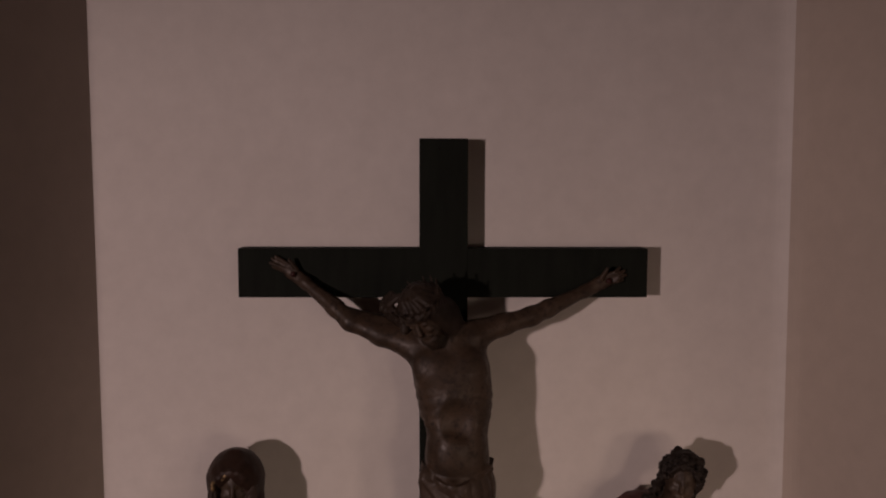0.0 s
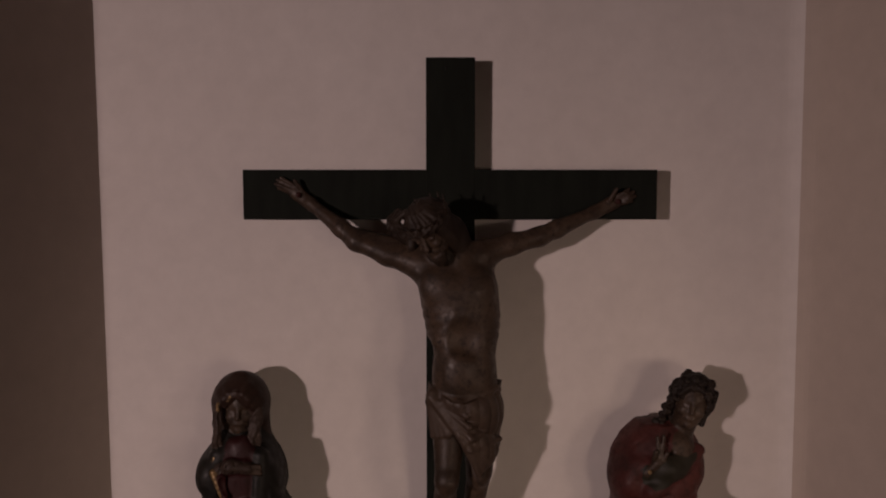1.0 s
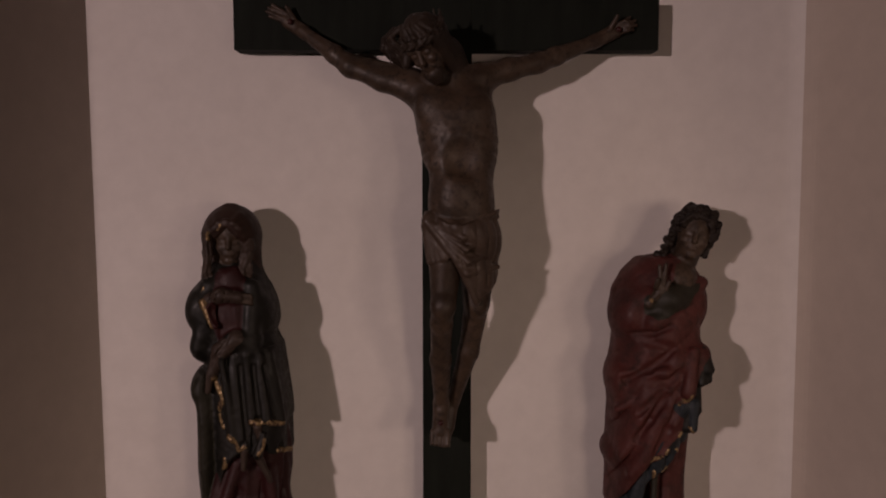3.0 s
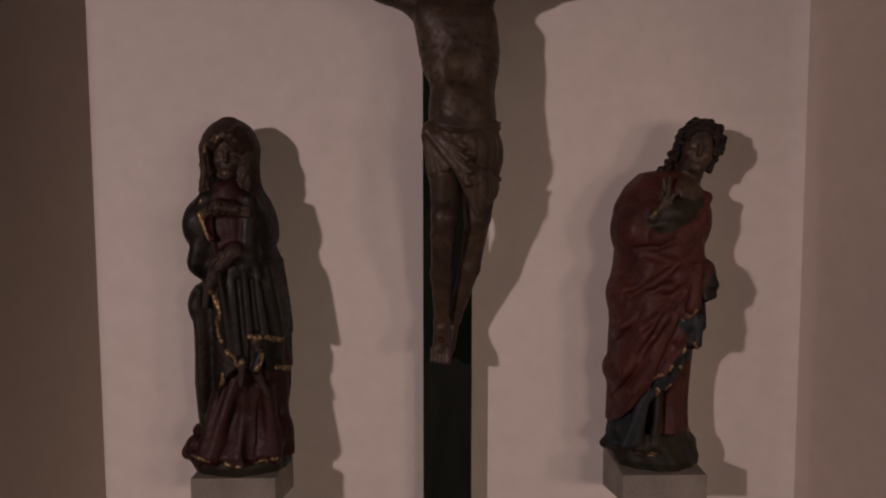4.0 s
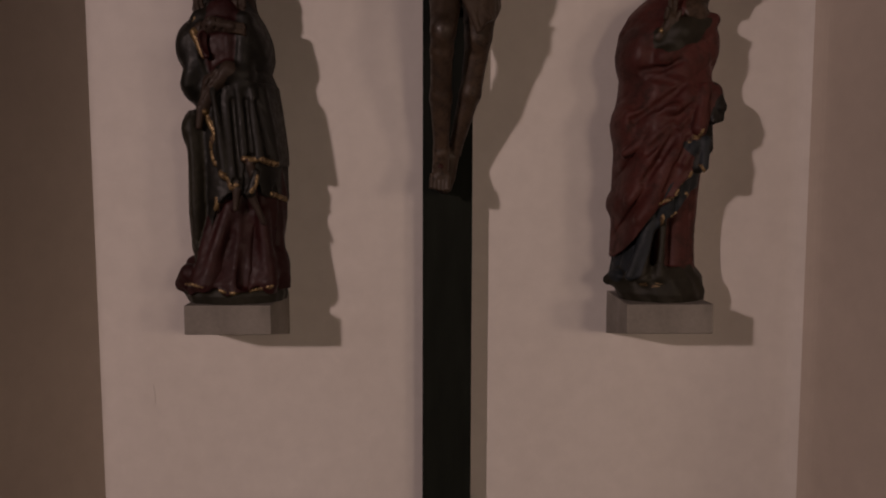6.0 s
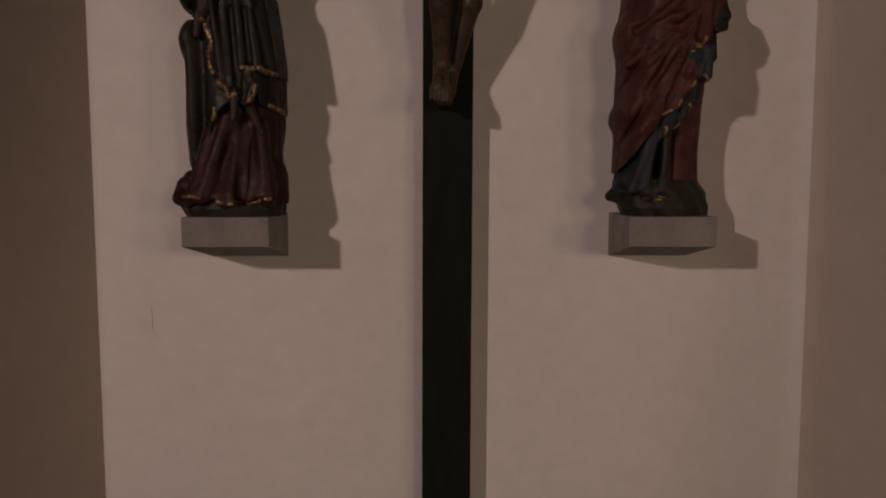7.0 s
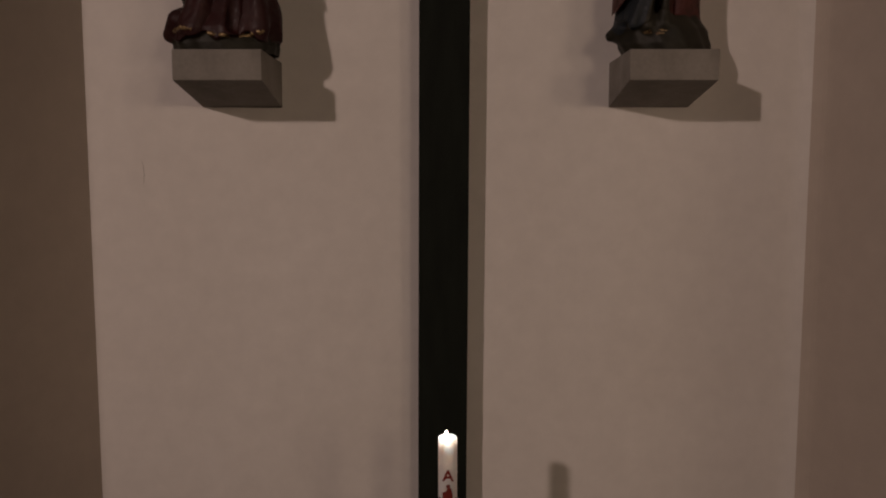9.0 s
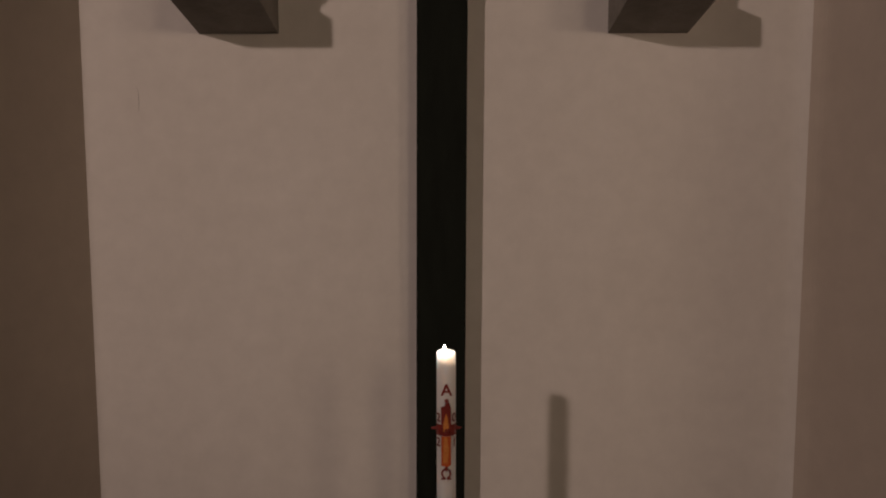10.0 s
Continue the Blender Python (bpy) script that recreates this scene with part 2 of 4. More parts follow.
# ---------------------------------------------------------------- carving
class Carving:
    """A solid built of rounded forms that flow into one another, on a grid of step h."""

    def __init__(self, lo, hi, h):
        self.lo, self.h = np.array(lo, float), h
        n = np.ceil((np.array(hi) - self.lo) / h).astype(int) + 1
        self.axes = [self.lo[i] + h * np.arange(n[i]) for i in range(3)]
        self.d = np.full(n, 0.1, np.float32)
        self.m = np.zeros(n, np.uint8)

    def span(self, lo, hi, pad):
        sl = []
        for i in range(3):
            a = int(np.clip(math.floor((lo[i] - pad - self.lo[i]) / self.h), 0, self.d.shape[i] - 1))
            b = int(np.clip(math.ceil((hi[i] + pad - self.lo[i]) / self.h) + 1, a + 1, self.d.shape[i]))
            sl.append(slice(a, b))
        g = np.ix_(*[self.axes[i][sl[i]].astype(np.float32) for i in range(3)])
        return tuple(sl), g

    def put(self, fn, lo, hi, mid, k=0.015, cut=False):
        sl, g = self.span(lo, hi, 0.05 + k)
        dn = np.broadcast_to(fn(*g), self.d[sl].shape)
        d0 = self.d[sl]
        if cut:
            w = np.clip(0.5 - 0.5 * (d0 + dn) / k, 0, 1)
            self.d[sl] = d0 * (1 - w) - dn * w + k * w * (1 - w)
            if mid is not None:
                self.m[sl] = np.where(-dn > d0 - 0.004, mid, self.m[sl])
            return
        w = np.clip(0.5 + 0.5 * (d0 - dn) / k, 0, 1)
        self.m[sl] = np.where(dn < d0, mid, self.m[sl])
        self.d[sl] = d0 * (1 - w) + dn * w - k * w * (1 - w)

    def limb(self, a, b, ra, rb, mid, k=0.015, flat=1.0, cut=False):
        """A tapering limb from a to b; flat squeezes it in depth."""
        a, b = np.array(a, float), np.array(b, float)
        r = max(ra, rb)

        def fn(x, y, z):
            ba = b - a
            s = np.array((1, 1 / flat, 1))
            ba = ba * s
            px, py, pz = x - a[0], (y - a[1]) / flat, z - a[2]
            t = np.clip((px * ba[0] + py * ba[1] + pz * ba[2]) / max(float(ba @ ba), 1e-9), 0, 1)
            return (np.sqrt((px - t * ba[0]) ** 2 + (py - t * ba[1]) ** 2 + (pz - t * ba[2]) ** 2) - (ra + (rb - ra) * t)) * min(1, flat)
        self.put(fn, np.minimum(a, b) - r, np.maximum(a, b) + r, mid, k, cut)

    def egg(self, c, r, mid, k=0.015, turn=(0, 0, 0), cut=False):
        """An ellipsoid, turned by Euler degrees."""
        rot = np.array(turn if isinstance(turn, Matrix) else Euler([radians(v) for v in turn]).to_matrix())
        c, r = np.array(c, float), np.array(r, float)

        def fn(x, y, z):
            px, py, pz = x - c[0], y - c[1], z - c[2]
            q = [(rot[0][i] * px + rot[1][i] * py + rot[2][i] * pz) / r[i] for i in range(3)]
            n = np.sqrt(q[0] ** 2 + q[1] ** 2 + q[2] ** 2)
            g = np.sqrt((q[0] / r[0]) ** 2 + (q[1] / r[1]) ** 2 + (q[2] / r[2]) ** 2)
            return n * (n - 1) / np.maximum(g, 1e-6)
        self.put(fn, c - r.max(), c + r.max(), mid, k, cut)

    def robe(self, keys, mid, k=0.012, fold=None, hem=None, top=None, square=2.0, back=0.0):
        """A draped body through sections (z, x left, x right, y middle, half depth), with folds in it and an uneven hem."""
        keys = np.array(sorted(keys))
        z0, z1 = keys[0, 0], keys[-1, 0]

        def fn(x, y, z):
            col = [np.interp(z, keys[:, 0], keys[:, i]) for i in range(1, 5)]
            cx, rx, cy, ry = (col[0] + col[1]) / 2, (col[1] - col[0]) / 2, col[2], col[3]
            mid_y = cy + back
            u, v = (x - cx) / rx, (y - mid_y) / np.where(y < mid_y, ry + back, np.maximum(ry - back, 0.02))
            n = (np.abs(u) ** square + np.abs(v) ** square) ** (1 / square)
            if fold:
                n = n / (1 + fold(np.arctan2(u, -v), x, z))
            d = (n - 1) * np.minimum(rx, ry) * 0.8
            d = np.maximum(d, (z0 if hem is None else hem(x)) - z)
            return np.maximum(d, z - (z1 if top is None else top(x)))
        lo = (keys[:, 1].min(), (keys[:, 3] - keys[:, 4]).min(), z0)
        hi = (keys[:, 2].max(), (keys[:, 3] + keys[:, 4]).max(), z1)
        self.put(fn, lo, hi, mid, k)

    def front(self, x, z):
        """Depth of the carved surface as met from the front."""
        i = int(np.clip(round((x - self.lo[0]) / self.h), 0, self.d.shape[0] - 1))
        l = int(np.clip(round((z - self.lo[2]) / self.h), 0, self.d.shape[2] - 1))
        hit = np.flatnonzero(self.d[i, :, l] < 0)
        return float(self.axes[1][hit[0]]) if len(hit) else None

    def cord(self, points, r, mid, k=0.004, gap=0.0, sink=0.3, seed=0):
        """A border laid on the surface along (x, z) points, worn away in places."""
        rnd = random.Random(seed)
        line = []
        for (x0, z0), (x1, z1) in zip(points, points[1:]):
            n = max(2, int(math.hypot(x1 - x0, z1 - z0) / 0.008))
            line += [(x0 + (x1 - x0) * i / n, z0 + (z1 - z0) * i / n) for i in range(n)]
        line.append(points[-1])
        deep = [(x, self.front(x, z), z) for x, z in line]
        deep = [(x, y + sink * r, z) for x, y, z in deep if y is not None]
        w = r
        for i, (p, q) in enumerate(zip(deep, deep[1:])):
            if i % 3 == 0:
                w = 0 if rnd.random() < gap else r * (0.85 + 0.3 * rnd.random())
            if w and abs(p[1] - q[1]) < 0.05:
                self.limb(p, q, w, w, mid, k)

    def stain(self, mid, where):
        """Another paint where the test holds."""
        sl, g = self.span(self.lo, self.lo + self.h * np.array(self.d.shape), 0)
        self.m[np.broadcast_to(where(*g, self.m), self.m.shape)] = mid

    def chisel(self, amount):
        x, y, z = np.ix_(*self.axes)
        w = np.sin(61 * x + 3 * np.sin(23 * z)) * np.sin(57 * z + 2 * np.sin(31 * x)) * np.sin(49 * y + 1.3)
        w = w + 0.6 * np.sin(117 * x + 1.7 * np.sin(53 * z)) * np.sin(103 * z + 40 * y)
        self.d += (amount * w).astype(np.float32)

    def mesh(self, name, materials):
        d = self.d
        s = d < 0
        c = np.zeros(np.array(d.shape) - 1, np.uint8)
        for i in (0, 1):
            for j in (0, 1):
                for l in (0, 1):
                    c += s[i:d.shape[0] - 1 + i, j:d.shape[1] - 1 + j, l:d.shape[2] - 1 + l]
        cells = np.argwhere((c > 0) & (c < 8))
        corner = {(i, j, l): d[cells[:, 0] + i, cells[:, 1] + j, cells[:, 2] + l] for i in (0, 1) for j in (0, 1) for l in (0, 1)}
        total, count = np.zeros((len(cells), 3)), np.zeros(len(cells))
        for p in corner:
            for axis in range(3):
                if p[axis] == 0:
                    q = tuple(1 if i == axis else p[i] for i in range(3))
                    va, vb = corner[p], corner[q]
                    hit = (va < 0) != (vb < 0)
                    t = np.where(hit, va / np.where(hit, va - vb, 1), 0)
                    at = np.tile(np.array(p, float), (len(cells), 1))
                    at[:, axis] = t
                    total += at * hit[:, None]
                    count += hit
        verts = self.lo + self.h * (cells + total / count[:, None])
        index = np.full(c.shape, -1, np.int32)
        index[tuple(cells.T)] = np.arange(len(cells))
        quads, paint = [], []
        for axis in range(3):
            a = [slice(0, -1) if i == axis else slice(1, -1) for i in range(3)]
            b = [slice(1, None) if i == axis else slice(1, -1) for i in range(3)]
            e = np.argwhere(s[tuple(a)] != s[tuple(b)])
            for i in range(3):
                if i != axis:
                    e[:, i] += 1
            u, v = (axis + 1) % 3, (axis + 2) % 3
            ring = []
            for du, dv in ((1, 1), (0, 1), (0, 0), (1, 0)):
                f = e.copy()
                f[:, u] -= du
                f[:, v] -= dv
                ring.append(index[tuple(f.T)])
            q = np.stack(ring, 1)
            inside = s[tuple(e.T)]
            q[~inside] = q[~inside][:, ::-1]
            far = e.copy()
            far[:, axis] += 1
            paint.append(np.where(inside, self.m[tuple(e.T)], self.m[tuple(far.T)]))
            quads.append(q)
        quads, paint = np.concatenate(quads), np.concatenate(paint)
        good = (quads >= 0).all(1)
        quads, paint = quads[good], paint[good]
        me = bpy.data.meshes.new(name)
        me.from_pydata(verts.tolist(), [], quads.tolist())
        for mt in materials:
            me.materials.append(mt)
        me.polygons.foreach_set("material_index", paint.astype(np.int32))
        me.polygons.foreach_set("use_smooth", np.ones(len(quads), bool))
        me.update()
        return new(name, me)


def ridges(t, sharp=0.6):
    """Rounded ridges with narrow valleys between, from -1 to 1."""
    return 2 * np.abs(np.sin(t)) ** sharp - 1


def head_frame(at, lean, nod, turn):
    """A head's own frame: lean sideways, nod down, turn to the side, in degrees."""
    return pose(*at) @ pose(0, 0, 0, 0, lean, 0) @ pose(0, 0, 0, nod, 0, 0) @ pose(0, 0, 0, 0, 0, turn)


def face(c, H, skin, s=1.0, worn=False):
    """A skull with jaw, brow, nose, eyes, mouth and chin; worn: the features rubbed down."""
    R = H.to_3x3()
    P = lambda x, y, z: H @ Vector((x * s, y * s, z * s))
    c.egg(P(0, 0, 0.01), (0.074 * s, 0.092 * s, 0.108 * s), skin, 0.012, R)
    c.egg(P(0, -0.040, -0.055), (0.050 * s, 0.050 * s, 0.056 * s), skin, 0.02, R)
    if worn:
        for e in (-1, 1):
            c.egg(P(0.030 * e, -0.100, 0.010), (0.022 * s, 0.014 * s, 0.012 * s), None, 0.022, R, cut=True)
            c.egg(P(0.036 * e, -0.064, -0.025), (0.024 * s, 0.020 * s, 0.020 * s), skin, 0.02, R)
        c.limb(P(0, -0.084, 0.026), P(0, -0.104, -0.020), 0.006 * s, 0.010 * s, skin, 0.016)
        c.limb(P(-0.012, -0.086, -0.054), P(0.012, -0.086, -0.054), 0.006 * s, 0.006 * s, skin, 0.014)
        c.egg(P(0, -0.072, -0.088), (0.022 * s, 0.018 * s, 0.016 * s), skin, 0.016, R)
        return P, R
    c.limb(P(-0.044, -0.078, 0.032), P(0.044, -0.078, 0.032), 0.012 * s, 0.012 * s, skin, 0.012)
    for e in (-1, 1):
        c.egg(P(0.031 * e, -0.096, 0.012), (0.024 * s, 0.013 * s, 0.014 * s), None, 0.014, R, cut=True)
        c.egg(P(0.031 * e, -0.081, 0.010), (0.016 * s, 0.009 * s, 0.009 * s), skin, 0.008, R)
        c.egg(P(0.036 * e, -0.070, -0.025), (0.020 * s, 0.018 * s, 0.016 * s), skin, 0.014, R)
    c.limb(P(0, -0.090, 0.022), P(0, -0.108, -0.022), 0.008 * s, 0.012 * s, skin, 0.010)
    c.limb(P(-0.016, -0.090, -0.052), P(0.016, -0.090, -0.052), 0.006 * s, 0.006 * s, skin, 0.007)
    c.limb(P(-0.014, -0.088, -0.064), P(0.014, -0.088, -0.064), 0.007 * s, 0.007 * s, skin, 0.007)
    c.egg(P(0, -0.078, -0.090), (0.022 * s, 0.018 * s, 0.016 * s), skin, 0.012, R)
    return P, R


# ---------------------------------------------------------------- the crucified figure
def crucified():
    c = Carving((-0.93, -0.60, 3.70), (0.96, -0.085, 5.86), 0.004)
    skin, hair, cloth, wound = 0, 1, 2, 3
    # trunk
    c.robe([(4.76, -0.085, 0.205, -0.335, 0.125), (4.88, -0.090, 0.208, -0.335, 0.128), (4.985, -0.080, 0.200, -0.325, 0.120), (5.04, -0.092, 0.208, -0.320, 0.124),
            (5.08, -0.116, 0.217, -0.315, 0.130), (5.17, -0.134, 0.224, -0.305, 0.143), (5.30, -0.158, 0.215, -0.290, 0.146),
            (5.38, -0.180, 0.196, -0.280, 0.122), (5.46, -0.130, 0.160, -0.285, 0.092), (5.50, -0.06, 0.10, -0.29, 0.06)], skin, 0.012,
           lambda a, x, z: 0.014 * ridges(62 * (z + 0.05 * np.abs(a)), 0.8) * np.clip((np.abs(a) - 0.35) * 3, 0, 1) * np.clip((5.26 - z) * 14, 0, 1) * np.clip((z - 5.04) * 14, 0, 1), square=2.3, back=0.005)
    c.limb((-0.075, -0.39, 5.06), (0.015, -0.424, 5.195), 0.014, 0.009, skin, 0.03)
    c.limb((0.155, -0.39, 5.06), (0.055, -0.424, 5.195), 0.014, 0.009, skin, 0.03)
    c.egg((-0.055, -0.378, 5.31), (0.082, 0.040, 0.068), skin, 0.05, (0, 12, 0))
    c.egg((0.100, -0.373, 5.31), (0.080, 0.040, 0.068), skin, 0.05, (0, -12, 0))
    c.egg((0.040, -0.395, 4.930), (0.100, 0.050, 0.130), skin, 0.08)
    c.egg((0.060, -0.486, 5.085), (0.090, 0.062, 0.098), None, 0.028, cut=True)
    c.egg((0.030, -0.445, 4.935), (0.050, 0.022, 0.060), skin, 0.05)
    c.egg((-0.068, -0.398, 5.060), (0.010, 0.010, 0.020), wound, 0.006, (0, 25, 0))
    # arms
    c.limb((-0.155, -0.285, 5.412), (-0.30, -0.270, 5.452), 0.066, 0.050, skin, 0.05)
    c.limb((-0.16, -0.250, 5.455), (-0.44, -0.225, 5.540), 0.055, 0.034, skin, 0.04)
    c.limb((-0.30, -0.270, 5.452), (-0.447, -0.245, 5.515), 0.048, 0.043, skin, 0.03)
    c.limb((-0.447, -0.245, 5.512), (-0.520, -0.220, 5.575), 0.043, 0.042, skin, 0.03)
    c.limb((-0.520, -0.220, 5.575), (-0.672, -0.160, 5.690), 0.042, 0.026, skin, 0.02)
    c.limb((-0.672, -0.160, 5.690), (-0.745, -0.135, 5.742), 0.030, 0.034, skin, 0.02, 0.6)
    for i, (dx, dz, r) in enumerate(((-0.078, 0.030, 0.0105), (-0.088, 0.050, 0.011), (-0.082, 0.068, 0.011), (-0.062, 0.078, 0.0105))):
        c.limb((-0.752 + 0.006 * i, -0.138, 5.735 + 0.010 * i), (-0.752 + dx, -0.130 - 0.012 * (i % 2), 5.735 + dz), r + 0.001, r - 0.002, skin, 0.004)
    c.limb((-0.715, -0.150, 5.752), (-0.745, -0.170, 5.800), 0.013, 0.009, skin, 0.006)
    c.egg((-0.728, -0.172, 5.732), (0.014, 0.012, 0.014), wound, 0.004)
    c.limb((0.150, -0.285, 5.462), (0.28, -0.260, 5.498), 0.064, 0.050, skin, 0.05)
    c.limb((0.28, -0.260, 5.498), (0.415, -0.230, 5.530), 0.050, 0.043, skin, 0.03)
    c.limb((0.415, -0.230, 5.530), (0.500, -0.205, 5.564), 0.043, 0.042, skin, 0.03)
    c.limb((0.500, -0.205, 5.564), (0.690, -0.150, 5.640), 0.042, 0.027, skin, 0.02)
    c.limb((0.690, -0.150, 5.640), (0.790, -0.135, 5.690), 0.030, 0.036, skin, 0.02, 0.6)
    for i, (dx, dz) in enumerate(((0.078, 0.012), (0.092, 0.035), (0.085, 0.056), (0.062, 0.070))):
        c.limb((0.795 - 0.005 * i, -0.140, 5.678 + 0.011 * i), (0.795 + 0.6 * dx, -0.160, 5.682 + 0.7 * dz), 0.012, 0.011, skin, 0.004)
        c.limb((0.795 + 0.6 * dx, -0.160, 5.682 + 0.7 * dz), (0.795 + dx, -0.140, 5.682 + dz), 0.011, 0.008, skin, 0.004)
    c.limb((0.765, -0.155, 5.700), (0.790, -0.180, 5.752), 0.013, 0.009, skin, 0.006)
    c.egg((0.800, -0.172, 5.692), (0.014, 0.012, 0.014), wound, 0.004)
    # neck and bowed head
    c.limb((0.0, -0.30, 5.42), (-0.085, -0.38, 5.53), 0.062, 0.058, skin, 0.03)
    H = head_frame((-0.092, -0.415, 5.568), -32, 22, -32)
    P, R = face(c, H, skin)
    c.egg(P(0, -0.070, -0.100), (0.034, 0.030, 0.030), hair, 0.012, R)
    for i in range(7):
        a = -1.2 + 0.4 * i
        c.limb(P(0.040 * math.sin(a), -0.062 - 0.022 * math.cos(a), -0.085), P(0.026 * math.sin(a), -0.058 - 0.028 * math.cos(a), -0.135), 0.011, 0.006, hair, 0.006)
    for e in (-1, 1):
        c.limb(P(0.004 * e, -0.094, -0.044), P(0.030 * e, -0.080, -0.062), 0.007, 0.005, hair, 0.005)
    c.egg(P(0.004, 0.022, 0.036), (0.098, 0.102, 0.104), hair, 0.010, R)
    # hair falling to both sides and on the shoulder
    for i in range(8):
        u = i / 7
        a = P(-0.072, -0.040 + 0.09 * u, 0.030)
        c.limb(a, a + Vector((-0.006 - 0.006 * math.sin(3 * i), -0.002 + 0.02 * u, -0.050 - 0.02 * u)), 0.024, 0.020, hair, 0.016)
        b = P(0.070, -0.040 + 0.10 * u, 0.030)
        e = Vector((0.030 + 0.030 * u + 0.006 * math.sin(2 * i), -0.36 + 0.06 * u, 5.480 - 0.02 * math.sin(4 * i)))
        f = Vector((0.022 + 0.042 * u + 0.010 * math.sin(3 * i), -0.375 + 0.055 * u, 5.395 + 0.018 * math.sin(5 * i)))
        c.limb(b, e, 0.026, 0.024, hair, 0.014)
        c.limb(e, f, 0.023, 0.014, hair, 0.012)
    c.egg((0.020, -0.315, 5.540), (0.060, 0.065, 0.105), hair, 0.03, (0, -18, 0))
    # locks combed back over the skull
    for i in range(17):
        a = 2 * math.pi * i / 17 + 0.15 * math.sin(5 * i)
        q = [P(0.099 * math.sin(radians(f)) * math.cos(a + 0.006 * f), 0.022 + 0.103 * math.sin(radians(f)) * math.sin(a + 0.006 * f), 0.036 + 0.105 * math.cos(radians(f))) for f in (12, 38, 64, 88)]
        for p0, p1 in zip(q, q[1:]):
            c.limb(p0, p1, 0.0115, 0.0115, hair, 0.011)
    # a thick uneven band of twisted twigs with thorns round it
    rnd = random.Random(11)
    for q in range(4):
        for i in range(26):
            p0, p1 = [P((0.100 + 0.010 * math.cos(4 * w + 1.57 * q) + 0.004 * math.sin(9 * w + q)) * math.cos(w), (0.106 + 0.010 * math.cos(4 * w + 1.57 * q)) * math.sin(w) + 0.010,
                        0.062 + 0.013 * math.sin(4 * w + 1.57 * q) + 0.008 * math.sin(2 * w)) for w in (2 * math.pi * i / 26, 2 * math.pi * (i + 1) / 26)]
            c.limb(p0, p1, 0.0095, 0.0095, hair, 0.005)
    for i in range(13):
        w = 2 * math.pi * i / 13 + 0.3 * rnd.random()
        up = 0.02 + 0.035 * rnd.random()
        c.limb(P(0.108 * math.cos(w), 0.112 * math.sin(w) + 0.01, 0.065), P(0.128 * math.cos(w), 0.132 * math.sin(w) + 0.01, 0.075 + up), 0.007, 0.004, hair, 0.004)
    # wavy locks hanging free beside the cheek
    for i in range(5):
        x, y = -0.205 - 0.012 * i, -0.415 + 0.022 * i
        rows = [(x - 0.012 * j + 0.006 * j * j - 0.008 * math.sin(1.7 * j + i) - 0.03 * (j > 0) + 0.010 * max(j - 2, 0), y + 0.006 * j, 5.655 - 0.036 * j - 0.006 * (i % 2)) for j in range(5)]
        for p0, p1 in zip(rows, rows[1:]):
            c.limb(p0, p1, 0.015, 0.013, hair, 0.008)
    # legs
    c.limb((-0.012, -0.355, 4.70), (-0.030, -0.474, 4.450), 0.086, 0.053, skin, 0.03)
    c.limb((-0.030, -0.474, 4.450), (-0.038, -0.448, 4.36), 0.052, 0.047, skin, 0.02)
    c.limb((-0.038, -0.446, 4.36), (-0.042, -0.350, 4.18), 0.047, 0.046, skin, 0.02)
    c.limb((-0.042, -0.350, 4.18), (-0.040, -0.265, 3.945), 0.048, 0.032, skin, 0.02)
    c.egg((-0.032, -0.500, 4.430), (0.034, 0.026, 0.046), skin, 0.04)
    c.limb((0.140, -0.330, 4.70), (0.122, -0.345, 4.44), 0.088, 0.062, skin, 0.03)
    c.limb((0.124, -0.345, 4.44), (0.090, -0.285, 4.20), 0.058, 0.046, skin, 0.012)
    c.limb((0.088, -0.285, 4.20), (0.022, -0.210, 3.955), 0.048, 0.031, skin, 0.02)
    c.egg((0.118, -0.383, 4.43), (0.032, 0.024, 0.044), skin, 0.04)
    # crossed feet, the toes pointing down
    c.limb((-0.040, -0.255, 3.945), (-0.046, -0.325, 3.835), 0.036, 0.037, skin, 0.02, 0.8)
    for i in range(5):
        c.limb((-0.080 + 0.017 * i, -0.335, 3.835), (-0.086 + 0.0185 * i, -0.350, 3.772 + 0.004 * abs(i - 3)), 0.013, 0.010 + (0.003 if i == 4 else 0), skin, 0.004)
    c.limb((0.015, -0.200, 3.95), (-0.012, -0.235, 3.825), 0.032, 0.034, skin, 0.02, 0.8)
    c.limb((-0.012, -0.235, 3.825), (-0.018, -0.250, 3.775), 0.030, 0.022, skin, 0.01, 0.7)
    c.egg((-0.044, -0.338, 3.875), (0.013, 0.010, 0.013), wound, 0.004)
    c.limb((-0.03, -0.20, 3.80), (-0.03, -0.09, 3.79), 0.040, 0.045, hair, 0.01)

    # loincloth: swags that run from the knot on one hip
    def swag(a, x, z):
        turn = np.arctan2(z - 4.845, x + 0.155)
        return 0.085 * ridges(6.5 * turn + 0.5, 0.6) * np.clip((x + 0.12) / 0.12, 0, 1) + 0.02 * ridges(9 * a, 0.8)

    def edge(x):
        return np.interp(x, (-0.13, -0.066, -0.02, 0.016, 0.050, 0.085, 0.115, 0.175, 0.215, 0.25), (4.62, 4.60, 4.635, 4.675, 4.60, 4.50, 4.445, 4.495, 4.54, 4.62)) + 0.006 * np.sin(90 * x)
